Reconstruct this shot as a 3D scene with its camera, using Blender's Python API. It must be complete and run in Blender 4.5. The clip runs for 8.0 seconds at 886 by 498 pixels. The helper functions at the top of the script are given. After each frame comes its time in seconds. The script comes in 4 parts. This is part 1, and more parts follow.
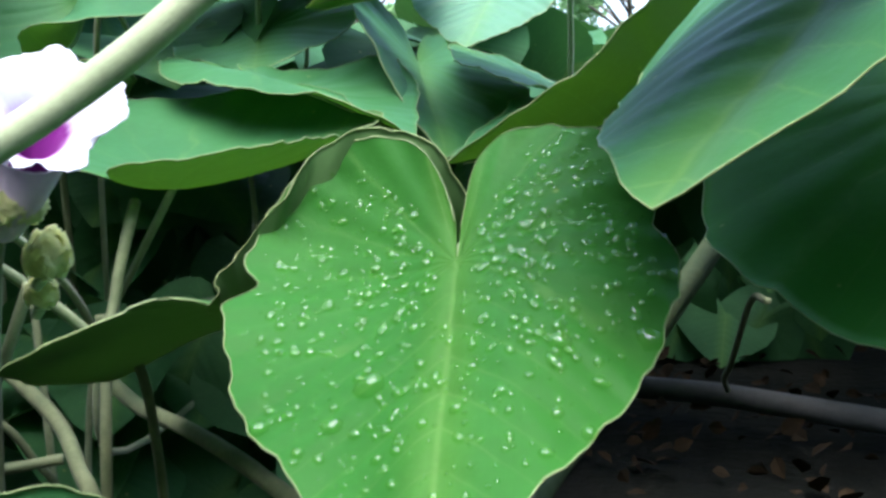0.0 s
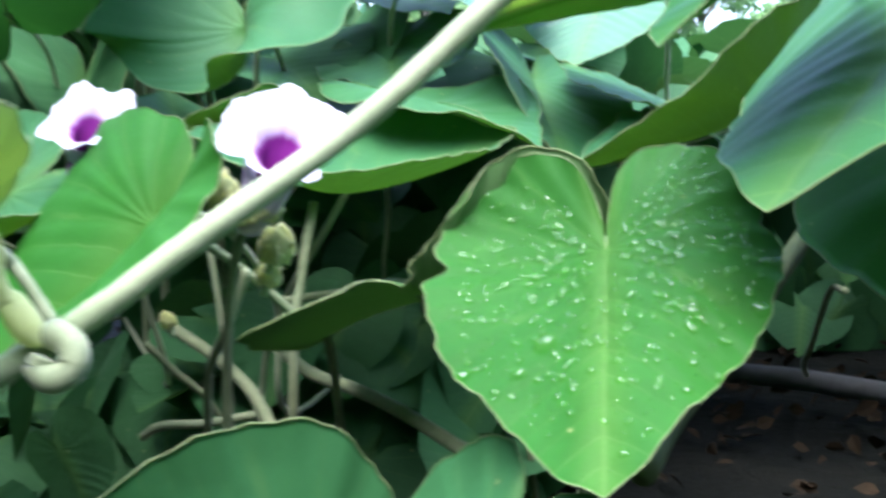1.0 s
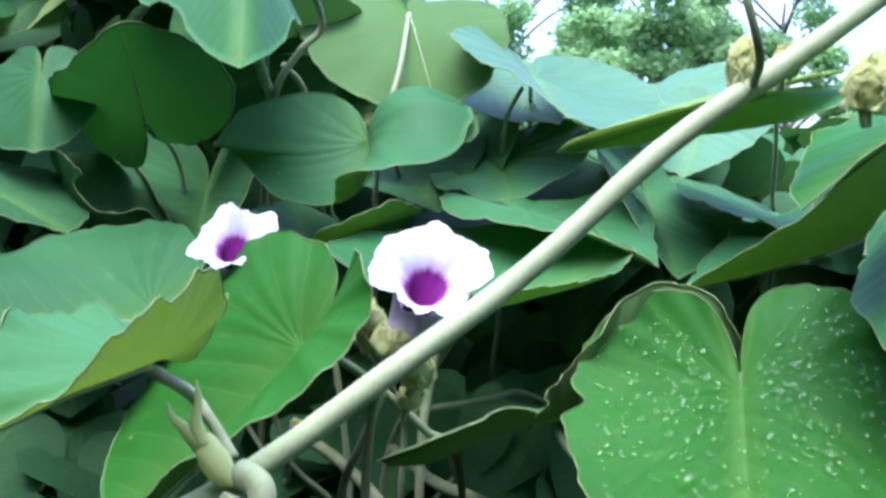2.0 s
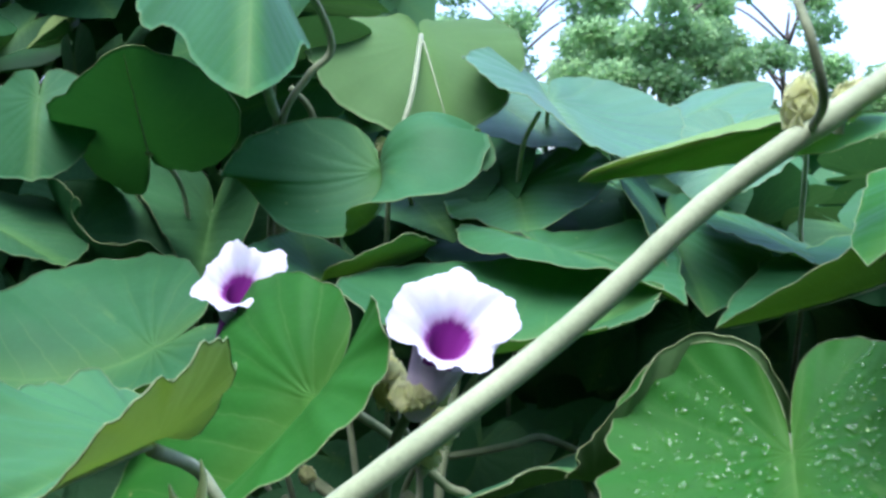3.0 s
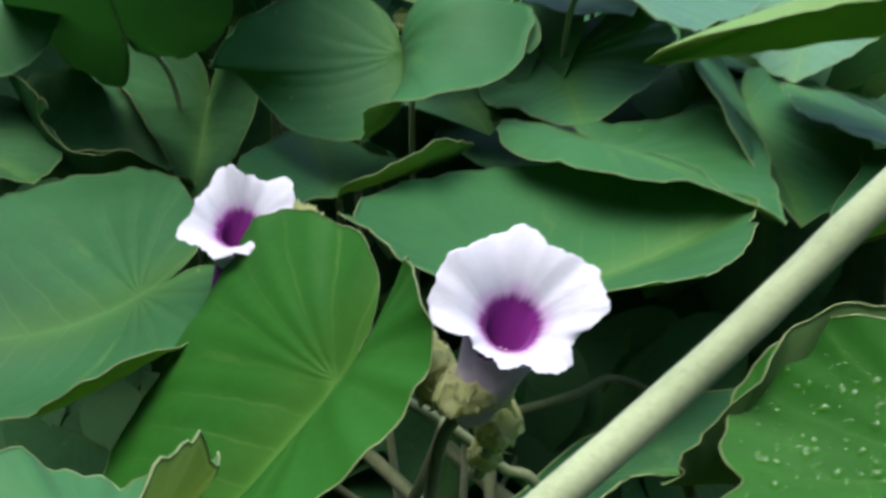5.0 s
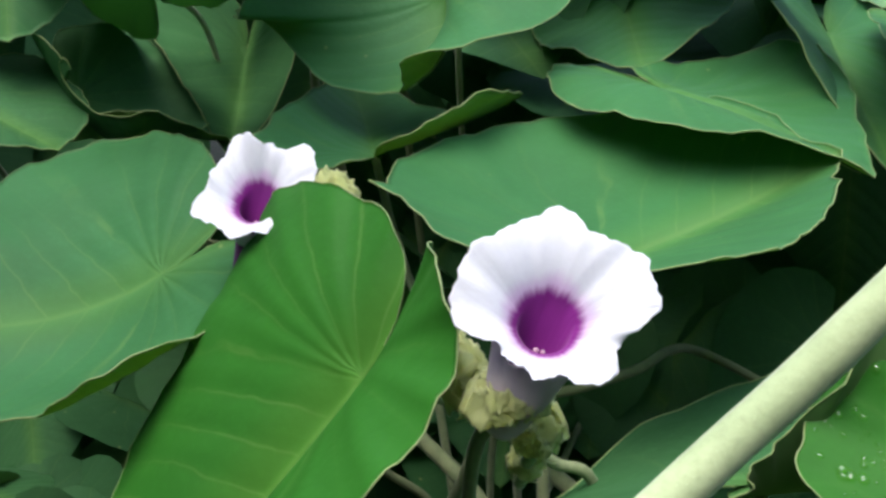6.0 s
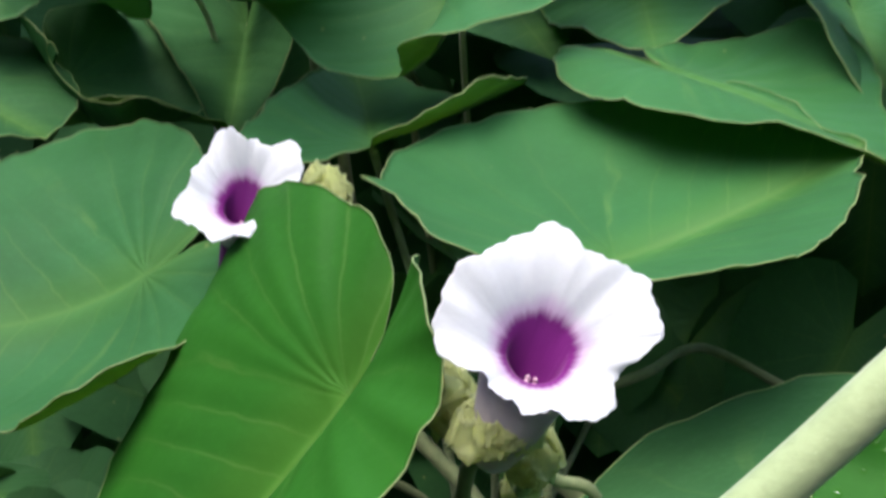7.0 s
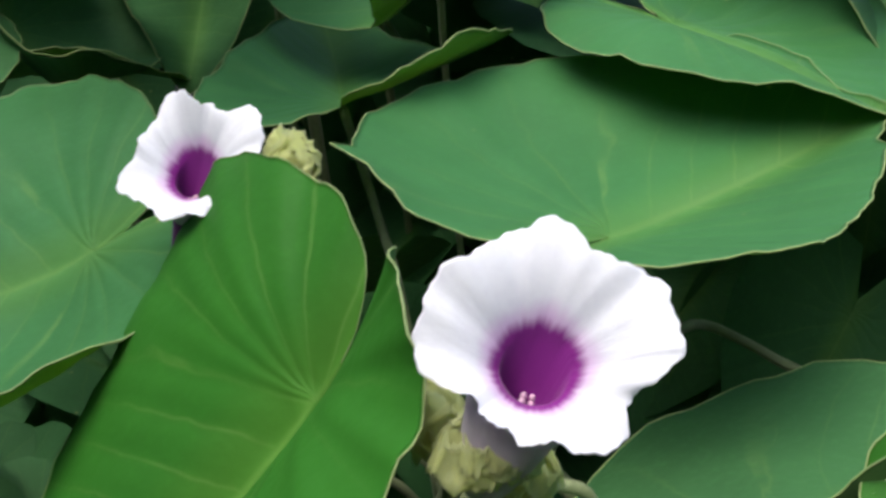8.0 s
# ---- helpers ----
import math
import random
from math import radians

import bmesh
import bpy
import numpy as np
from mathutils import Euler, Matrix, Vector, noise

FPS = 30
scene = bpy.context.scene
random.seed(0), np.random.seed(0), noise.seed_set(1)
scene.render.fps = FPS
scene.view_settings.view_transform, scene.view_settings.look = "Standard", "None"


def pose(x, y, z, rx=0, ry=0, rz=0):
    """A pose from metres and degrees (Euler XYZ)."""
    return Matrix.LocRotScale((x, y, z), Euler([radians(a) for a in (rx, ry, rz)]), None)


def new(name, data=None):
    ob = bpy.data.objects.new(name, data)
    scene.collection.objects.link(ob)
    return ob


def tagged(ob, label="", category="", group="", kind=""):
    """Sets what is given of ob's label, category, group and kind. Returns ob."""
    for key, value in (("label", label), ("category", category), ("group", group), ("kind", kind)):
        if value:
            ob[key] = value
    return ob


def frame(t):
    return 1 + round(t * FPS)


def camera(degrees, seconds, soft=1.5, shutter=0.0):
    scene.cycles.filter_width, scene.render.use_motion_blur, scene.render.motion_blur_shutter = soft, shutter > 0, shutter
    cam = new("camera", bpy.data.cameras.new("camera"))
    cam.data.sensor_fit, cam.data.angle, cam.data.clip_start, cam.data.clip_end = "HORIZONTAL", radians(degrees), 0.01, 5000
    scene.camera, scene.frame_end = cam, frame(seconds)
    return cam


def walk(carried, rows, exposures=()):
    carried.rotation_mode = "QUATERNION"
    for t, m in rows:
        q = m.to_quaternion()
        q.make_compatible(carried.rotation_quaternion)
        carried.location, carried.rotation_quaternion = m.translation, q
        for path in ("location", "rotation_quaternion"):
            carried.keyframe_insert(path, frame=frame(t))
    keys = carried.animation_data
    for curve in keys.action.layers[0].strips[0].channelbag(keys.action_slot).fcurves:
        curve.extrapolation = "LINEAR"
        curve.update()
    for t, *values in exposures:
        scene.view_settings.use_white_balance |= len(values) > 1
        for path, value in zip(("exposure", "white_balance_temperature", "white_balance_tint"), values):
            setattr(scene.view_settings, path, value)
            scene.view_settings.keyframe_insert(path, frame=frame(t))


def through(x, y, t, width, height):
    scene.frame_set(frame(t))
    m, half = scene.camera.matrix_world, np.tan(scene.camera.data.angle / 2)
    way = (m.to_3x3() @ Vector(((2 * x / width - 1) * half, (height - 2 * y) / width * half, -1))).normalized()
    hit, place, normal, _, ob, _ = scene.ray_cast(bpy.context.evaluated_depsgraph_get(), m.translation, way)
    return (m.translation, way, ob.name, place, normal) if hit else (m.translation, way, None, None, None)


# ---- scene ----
cam = camera(44.0, 8.0, soft=2.9, shutter=0.5)
PATH = [
    (0.0, 0.0000, 0.0000, 1.1000, 0.000, -6.000, 0.000),
    (0.5, -0.0071, -0.0533, 1.0900, 0.681, -5.151, 0.116),
    (1.0, -0.0403, -0.1191, 1.1108, 3.412, -6.185, 0.262),
    (1.5, -0.0705, -0.1570, 1.1274, 6.506, -4.365, -0.179),
    (2.0, -0.0720, -0.1504, 1.1462, 7.286, -2.617, -0.295),
    (2.2, -0.0738, -0.1448, 1.1492, 7.310, -2.130, -0.295),
    (3.3, -0.0928, -0.0940, 1.1688, 7.490, -2.120, -0.285),
    (3.5, -0.0962, -0.0824, 1.1716, 7.494, -2.563, -0.279),
    (4.0, -0.1042, -0.0473, 1.1787, 7.496, -4.363, 0.014),
    (4.5, -0.1089, -0.0159, 1.1903, 7.588, -7.946, 0.912),
    (5.0, -0.1206, 0.0282, 1.2009, 8.081, -10.585, 1.481),
    (5.2, -0.1268, 0.0465, 1.2028, 8.385, -12.311, 1.872),
    (6.3, -0.1010, 0.0975, 1.2105, 12.760, -14.150, 4.600),
    (6.5, -0.0970, 0.1024, 1.2112, 12.612, -12.020, 4.961),
    (7.0, -0.1056, 0.1239, 1.2170, 12.863, -16.011, 4.355),
    (7.5, -0.1162, 0.1497, 1.2128, 12.934, -18.892, 4.290),
    (8.0, -0.1186, 0.1733, 1.2178, 11.507, -19.269, 4.172),
]
EXPOSURES = [(0.0, 2.45, 5800, 14), (1.0, 2.8, 5600, 18), (1.5, 2.55, 5400, 20), (2.2, 2.25, 5400, 20), (3.5, 1.8, 5500, 18), (5.0, 1.45, 6150, 10), (5.2, 1.65, 6200, 9), (6.5, 1.75, 6350, 7), (8.0, 1.6, 6550, 6)]
walk(cam, [(t, pose(x, y, z, 90 + pitch, roll, yaw)) for t, x, y, z, yaw, pitch, roll in PATH], EXPOSURES)

# ---- daylight: a bright, thinly overcast sky ----
SUN_HIGH, SUN_TURN = radians(72), radians(200)
world = bpy.data.worlds.new("overcast_sky")
scene.world = world
world.use_nodes = True
wt = world.node_tree
wt.nodes.clear()
sky = wt.nodes.new("ShaderNodeTexSky")
sky.sky_type, sky.sun_disc = "NISHITA", False
sky.sun_elevation, sky.sun_rotation = SUN_HIGH, SUN_TURN
sky.dust_density, sky.air_density = 4.0, 1.0
back = wt.nodes.new("ShaderNodeBackground")
back.inputs["Strength"].default_value = 0.15
wout = wt.nodes.new("ShaderNodeOutputWorld")
wt.links.new(sky.outputs[0], back.inputs[0])
wt.links.new(back.outputs[0], wout.inputs[0])
sun = new("sun", bpy.data.lights.new("sun", "SUN"))
sun.data.energy, sun.data.angle, sun.data.color = 0.75, radians(60), (1.0, 0.99, 0.97)
sun.rotation_euler = (radians(90) - SUN_HIGH, 0, math.pi - SUN_TURN)


# ---- materials ----
def material(name):
    m = bpy.data.materials.new(name)
    m.use_nodes = True
    m.node_tree.nodes.clear()
    return m, m.node_tree.nodes, m.node_tree.links


def ramp(nodes, links, fac, low, high, a=0.0, b=1.0):
    r = nodes.new("ShaderNodeMapRange")
    r.interpolation_type = "SMOOTHSTEP"
    r.inputs["From Min"].default_value, r.inputs["From Max"].default_value = a, b
    r.inputs["To Min"].default_value, r.inputs["To Max"].default_value = low, high
    links.new(fac, r.inputs["Value"])
    return r.outputs[0]


def mix(nodes, links, fac, a, b, kind="MIX"):
    m = nodes.new("ShaderNodeMix")
    m.data_type, m.blend_type = "RGBA", kind
    for s, v in ((m.inputs[0], fac), (m.inputs[6], a), (m.inputs[7], b)):
        if isinstance(v, bpy.types.NodeSocket):
            links.new(v, s)
        else:
            s.default_value = v if isinstance(v, float) else (*v, 1)
    return m.outputs[2]


def math_node(nodes, links, op, a, b=None):
    m = nodes.new("ShaderNodeMath")
    m.operation = op
    for s, v in zip(m.inputs, (a, b)):
        if v is None:
            continue
        if isinstance(v, bpy.types.NodeSocket):
            links.new(v, s)
        else:
            s.default_value = v
    return m.outputs[0]


def grain(nodes, links, scale, detail=4.0, rough=0.6, coord="Object"):
    tc = nodes.new("ShaderNodeTexCoord")
    n = nodes.new("ShaderNodeTexNoise")
    n.inputs["Scale"].default_value, n.inputs["Detail"].default_value = scale, detail
    n.inputs["Roughness"].default_value = rough
    links.new(tc.outputs[coord], n.inputs["Vector"])
    return n.outputs["Fac"]


def finish(nodes, links, colour, rough, bump=None, strength=0.2, distance=0.001, through_colour=None, through=0.0, sheen=0.0, specular=0.4):
    p = nodes.new("ShaderNodeBsdfPrincipled")
    for s, v in ((p.inputs["Base Color"], colour), (p.inputs["Roughness"], rough)):
        if isinstance(v, bpy.types.NodeSocket):
            links.new(v, s)
        else:
            s.default_value = v if isinstance(v, float) else (*v, 1)
    p.inputs["Specular IOR Level"].default_value = specular
    p.inputs["Sheen Weight"].default_value = sheen
    p.inputs["Sheen Roughness"].default_value = 0.45
    if bump is not None:
        b = nodes.new("ShaderNodeBump")
        b.inputs["Strength"].default_value, b.inputs["Distance"].default_value = strength, distance
        links.new(bump, b.inputs["Height"])
        links.new(b.outputs[0], p.inputs["Normal"])
    out = nodes.new("ShaderNodeOutputMaterial")
    if through:
        t = nodes.new("ShaderNodeBsdfTranslucent")
        if isinstance(through_colour, bpy.types.NodeSocket):
            links.new(through_colour, t.inputs[0])
        else:
            t.inputs[0].default_value = (*through_colour, 1)
        ms = nodes.new("ShaderNodeMixShader")
        ms.inputs[0].default_value = through
        links.new(p.outputs[0], ms.inputs[1])
        links.new(t.outputs[0], ms.inputs[2])
        links.new(ms.outputs[0], out.inputs[0])
    else:
        links.new(p.outputs[0], out.inputs[0])


def leaf_material(name, green, pale, through_colour, vein_mix, sheen, through, rough, wax):
    """A leaf's face: veins follow the UV map (side vein number, distance from the midrib)."""
    m, n, l = material(name)
    uv = n.new("ShaderNodeUVMap")
    uv.uv_map = "veins"
    sep = n.new("ShaderNodeSeparateXYZ")
    l.new(uv.outputs[0], sep.inputs[0])
    drift = math_node(n, l, "MULTIPLY", math_node(n, l, "SUBTRACT", grain(n, l, 38.0, 2.0), 0.5), 0.42)
    side = math_node(n, l, "PINGPONG", math_node(n, l, "ADD", sep.outputs[0], drift), 0.5)
    across = math_node(n, l, "ABSOLUTE", sep.outputs[1])
    vein = math_node(n, l, "MULTIPLY", ramp(n, l, side, 1.0, 0.0, 0.0, 0.055), ramp(n, l, grain(n, l, 22.0, 2.0), 0.35, 1.0, 0.35, 0.6))
    taper = ramp(n, l, across, 1.0, 0.15, 0.05, 0.55)
    vein = math_node(n, l, "MULTIPLY", vein, taper)
    rib = ramp(n, l, across, 0.75, 0.0, 0.001, 0.013)
    lines = math_node(n, l, "MAXIMUM", vein, rib)
    info = n.new("ShaderNodeObjectInfo")
    wide = grain(n, l, 14.0, 3.0)
    fine = grain(n, l, 260.0, 3.0)
    crinkle = grain(n, l, 75.0, 3.0)
    tone = ramp(n, l, info.outputs["Random"], 0.0, 1.0)
    base = mix(n, l, tone, green, pale)
    base = mix(n, l, ramp(n, l, wide, 0.0, 0.55, 0.35, 0.75), base, tuple(0.72 * c for c in green))
    base = mix(n, l, ramp(n, l, fine, 0.0, 0.35, 0.45, 0.8), base, tuple(1.25 * c for c in pale))
    near_rib = ramp(n, l, across, 0.30, 0.0, 0.0, 0.13)
    base = mix(n, l, near_rib, base, (0.11, 0.24, 0.035))
    colour = mix(n, l, math_node(n, l, "MULTIPLY", lines, vein_mix), base, (0.20, 0.34, 0.09))
    quilt = ramp(n, l, side, 0.0, 1.0, 0.0, 0.45)
    height = math_node(n, l, "ADD", math_node(n, l, "MULTIPLY", quilt, 0.25), math_node(n, l, "MULTIPLY", fine, 0.18))
    height = math_node(n, l, "ADD", height, math_node(n, l, "MULTIPLY", wide, 0.5))
    height = math_node(n, l, "ADD", height, math_node(n, l, "MULTIPLY", crinkle, 0.6))
    # sparse specks: pinprick scars and yellowed spots
    tc = n.new("ShaderNodeTexCoord")
    cell = n.new("ShaderNodeTexVoronoi")
    cell.inputs["Scale"].default_value = 55.0
    l.new(tc.outputs["Object"], cell.inputs["Vector"])
    chosen = ramp(n, l, cell.outputs["Color"], 0.0, 1.0, 0.66, 0.70)
    speck = math_node(n, l, "MULTIPLY", ramp(n, l, cell.outputs["Distance"], 1.0, 0.0, 0.04, 0.09), chosen)
    colour = mix(n, l, math_node(n, l, "MULTIPLY", speck, 0.6), colour, (0.34, 0.38, 0.13))
    finish(n, l, colour, ramp(n, l, wide, rough, rough + 0.15), height, 0.55, 0.0016, through_colour, through, sheen, wax)
    return m


leaf_top = leaf_material("mature_leaf_upper_face", (0.037, 0.142, 0.047), (0.048, 0.170, 0.055), (0.36, 0.60, 0.14), 0.32, 0.03, 0.26, 0.46, 0.16)
leaf_under = leaf_material("mature_leaf_felted_underside", (0.080, 0.19, 0.075), (0.10, 0.215, 0.085), (0.36, 0.62, 0.09), 0.35, 0.08, 0.27, 0.75, 0.2)
fresh_top = leaf_material("fresh_leaf_upper_face", (0.026, 0.128, 0.016), (0.032, 0.146, 0.019), (0.26, 0.58, 0.05), 0.27, 0.0, 0.24, 0.42, 0.09)
fresh_under = leaf_material("fresh_leaf_underside", (0.080, 0.20, 0.055), (0.10, 0.225, 0.062), (0.20, 0.45, 0.07), 0.35, 0.06, 0.14, 0.75, 0.2)
young_top = leaf_material("young_leaf_upper_face", (0.048, 0.185, 0.066), (0.060, 0.210, 0.074), (0.50, 0.72, 0.20), 0.30, 0.10, 0.34, 0.5, 0.26)
young_under = leaf_material("young_leaf_yellow_underside", (0.22, 0.38, 0.11), (0.26, 0.42, 0.13), (0.75, 0.90, 0.28), 0.35, 0.15, 0.38, 0.75, 0.2)
# glossier face; its paler, bluer base holds the sky's reflection as colour
waxy_skylit_top = leaf_material("waxy_leaf_upper_face", (0.074, 0.205, 0.105), (0.090, 0.235, 0.120), (0.34, 0.62, 0.12), 0.30, 0.16, 0.26, 0.42, 0.40)
thin_top = leaf_material("thin_leaf_upper_face", (0.044, 0.172, 0.060), (0.056, 0.205, 0.070), (0.46, 0.68, 0.24), 0.22, 0.06, 0.42, 0.44, 0.32)
thin_under = leaf_material("thin_leaf_olive_underside", (0.10, 0.20, 0.065), (0.12, 0.225, 0.075), (0.48, 0.66, 0.26), 0.30, 0.08, 0.42, 0.75, 0.2)
dull_under = leaf_material("dull_leaf_grey_green_underside", (0.070, 0.160, 0.085), (0.085, 0.185, 0.098), (0.16, 0.45, 0.20), 0.22, 0.05, 0.42, 0.75, 0.2)
# darker, less translucent leaf: the shade inside the creeper is put into its colour
dimmed_leaf = leaf_material("old_thick_leaf", (0.038, 0.122, 0.042), (0.050, 0.150, 0.052), (0.12, 0.30, 0.06), 0.20, 0.0, 0.10, 0.55, 0.15)


def plain_material(name, a, b, scale, rough, bump_scale, strength=0.4, distance=0.001, through=0.0, through_colour=None, sheen=0.0, specular=0.4):
    m, n, l = material(name)
    info = n.new("ShaderNodeObjectInfo")
    wide = grain(n, l, scale, 5.0)
    fine = grain(n, l, bump_scale, 4.0)
    colour = mix(n, l, ramp(n, l, wide, 0.0, 1.0, 0.3, 0.72), a, b)
    colour = mix(n, l, ramp(n, l, fine, 0.0, 0.4, 0.4, 0.8), colour, tuple(0.6 * c for c in a))
    colour = mix(n, l, math_node(n, l, "MULTIPLY", info.outputs["Random"], 0.25), colour, tuple(0.8 * c for c in b))
    finish(n, l, colour, rough, fine, strength, distance, through_colour, through, sheen, specular)
    return m


leaf_rim = plain_material("leaf_pale_rim", (0.26, 0.36, 0.13), (0.33, 0.42, 0.18), 60.0, 0.6, 300.0, through=0.2, through_colour=(0.3, 0.45, 0.1))
vine_bark = plain_material("vine_downy_green_bark", (0.28, 0.35, 0.18), (0.38, 0.45, 0.25), 40.0, 0.7, 420.0, 0.35, 0.0006, sheen=0.35)
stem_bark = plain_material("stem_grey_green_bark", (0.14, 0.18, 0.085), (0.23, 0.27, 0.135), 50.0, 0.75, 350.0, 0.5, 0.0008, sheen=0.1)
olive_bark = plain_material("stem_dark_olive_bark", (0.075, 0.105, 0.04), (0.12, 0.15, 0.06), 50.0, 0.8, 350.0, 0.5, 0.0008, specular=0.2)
petiole_skin = plain_material("petiole_downy_skin", (0.21, 0.27, 0.13), (0.30, 0.35, 0.19), 60.0, 0.7, 400.0, 0.4, 0.0005, sheen=0.3)
dead_wood = plain_material("dead_grey_wood", (0.07, 0.08, 0.08), (0.13, 0.14, 0.14), 18.0, 0.7, 120.0, 0.6, 0.002)
sepal_skin = plain_material("sepal_woolly_cream", (0.46, 0.52, 0.25), (0.72, 0.76, 0.46), 160.0, 0.8, 420.0, 0.9, 0.0014, 0.75, (0.95, 0.96, 0.68), sheen=0.4)
bud_skin = plain_material("bud_pale_yellow_green", (0.58, 0.68, 0.26), (0.68, 0.76, 0.38), 70.0, 0.7, 350.0, 0.4, 0.0006, 0.4, (0.8, 0.85, 0.4), sheen=0.4)
tube_skin = plain_material("flower_tube_lilac", (0.72, 0.64, 0.74), (0.86, 0.82, 0.86), 70.0, 0.6, 300.0, 0.3, 0.0006, 0.6, (0.9, 0.82, 0.9), sheen=0.2)
stamen_skin = plain_material("stamen_pink", (0.62, 0.36, 0.52), (0.72, 0.48, 0.60), 90.0, 0.6, 400.0)
# soil and litter are coloured near black to stand in for the creeper's shade
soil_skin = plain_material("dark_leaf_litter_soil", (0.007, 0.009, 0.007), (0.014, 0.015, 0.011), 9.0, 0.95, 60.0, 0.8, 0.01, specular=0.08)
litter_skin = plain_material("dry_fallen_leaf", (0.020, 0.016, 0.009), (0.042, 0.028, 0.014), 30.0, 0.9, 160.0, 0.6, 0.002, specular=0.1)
trunk_skin = plain_material("tree_bark", (0.10, 0.085, 0.065), (0.17, 0.15, 0.12), 4.0, 0.9, 30.0, 0.8, 0.02)
crown_skin = plain_material("tree_foliage", (0.15, 0.27, 0.12), (0.21, 0.34, 0.15), 0.8, 0.6, 6.0, 0.2, 0.01, 0.55, (0.45, 0.70, 0.30))


def corolla_material():
    """White funnel petals whose purple throat bleeds outwards along fine rays; the UV map holds (turn, distance out)."""
    m, n, l = material("flower_white_with_purple_throat")
    uv = n.new("ShaderNodeUVMap")
    uv.uv_map = "petal"
    sep = n.new("ShaderNodeSeparateXYZ")
    l.new(uv.outputs[0], sep.inputs[0])
    comb = n.new("ShaderNodeCombineXYZ")
    l.new(math_node(n, l, "MULTIPLY", sep.outputs[0], 44.0), comb.inputs[0])
    l.new(math_node(n, l, "MULTIPLY", sep.outputs[1], 2.0), comb.inputs[1])
    rays = n.new("ShaderNodeTexNoise")
    rays.inputs["Scale"].default_value, rays.inputs["Detail"].default_value = 1.0, 4.0
    l.new(comb.outputs[0], rays.inputs["Vector"])
    out = math_node(n, l, "ADD", sep.outputs[1], math_node(n, l, "MULTIPLY", math_node(n, l, "SUBTRACT", rays.outputs["Fac"], 0.5), 0.15))
    star = math_node(n, l, "COSINE", math_node(n, l, "MULTIPLY", sep.outputs[0], 10 * math.pi))
    blush = math_node(n, l, "ADD", out, math_node(n, l, "MULTIPLY", star, -0.03))
    fine = grain(n, l, 300.0, 3.0)
    white = mix(n, l, ramp(n, l, fine, 0.0, 0.4, 0.35, 0.75), (0.74, 0.75, 0.82), (0.66, 0.66, 0.75))
    pink = mix(n, l, ramp(n, l, blush, 0.70, 0.0, 0.10, 0.38), white, (0.58, 0.32, 0.63))
    purple = mix(n, l, ramp(n, l, out, 1.0, 0.0, 0.05, 0.20), pink, (0.22, 0.015, 0.23))
    height = math_node(n, l, "ADD", math_node(n, l, "MULTIPLY", rays.outputs["Fac"], 0.7), math_node(n, l, "MULTIPLY", fine, 0.2))
    finish(n, l, purple, 0.6, height, 0.5, 0.0010, purple, 0.28, 0.2, 0.25)
    return m


corolla_skin = corolla_material()


def water_material():
    """Rain water: mostly clear, a faint green diffuse share and tint standing in for refracted light, its skin
    mirroring the sky.
    """
    m, n, l = material("rain_water")
    clear = n.new("ShaderNodeBsdfTransparent")
    clear.inputs[0].default_value = (0.84, 0.96, 0.72, 1)
    # light bent through the drop, put in as a little green colour
    refracted = n.new("ShaderNodeBsdfDiffuse")
    refracted.inputs[0].default_value = (0.36, 0.75, 0.18, 1)
    body = n.new("ShaderNodeMixShader")
    body.inputs[0].default_value = 0.05
    l.new(clear.outputs[0], body.inputs[1])
    l.new(refracted.outputs[0], body.inputs[2])
    shine = n.new("ShaderNodeBsdfGlossy")
    shine.inputs["Roughness"].default_value = 0.10
    rim = n.new("ShaderNodeLayerWeight")
    rim.inputs["Blend"].default_value = 0.5
    gloss = math_node(n, l, "ADD", math_node(n, l, "MULTIPLY", math_node(n, l, "POWER", rim.outputs["Facing"], 3.0), 0.20), 0.042)
    both = n.new("ShaderNodeMixShader")
    o = n.new("ShaderNodeOutputMaterial")
    l.new(gloss, both.inputs[0])
    l.new(body.outputs[0], both.inputs[1])
    l.new(shine.outputs[0], both.inputs[2])
    l.new(both.outputs[0], o.inputs[0])
    return m


water_skin = water_material()


# ---- builders ----
def thing(name, m=None, **tags):
    ob = new(name)
    ob.empty_display_size = 0.01
    if m is not None:
        ob.matrix_world = m
    return tagged(ob, **tags)


def mesh_object(name, verts, faces, mats, parent=None, label="", slots=None, smooth=True):
    me = bpy.data.meshes.new(name)
    me.from_pydata([tuple(v) for v in verts], [], faces)
    for k in mats:
        me.materials.append(k)
    if slots is not None:
        me.polygons.foreach_set("material_index", slots)
    me.polygons.foreach_set("use_smooth", [smooth] * len(me.polygons))
    ob = new(name, me)
    if parent is not None:
        ob.parent = parent
    if label:
        tagged(ob, label=label)
    return ob


def part(name, bm, mat, parent=None, label="", smooth=True):
    me = bpy.data.meshes.new(name)
    bm.to_mesh(me)
    bm.free()
    me.materials.append(mat)
    me.polygons.foreach_set("use_smooth", [smooth] * len(me.polygons))
    ob = new(name, me)
    if parent is not None:
        ob.parent = parent
    if label:
        tagged(ob, label=label)
    return ob


def spline(points, steps):
    """Points along a smooth curve through the given ones."""
    c = [Vector(p) for p in points]
    c = [2 * c[0] - c[1], *c, 2 * c[-1] - c[-2]]
    out = []
    for i in range(1, len(c) - 2):
        a, b, d, e = c[i - 1:i + 3]
        for k in range(steps):
            s = k / steps
            out.append(0.5 * (2 * b + (d - a) * s + (2 * a - 5 * b + 4 * d - e) * s * s + (3 * b - a - 3 * d + e) * s ** 3))
    return out + [c[-2]]


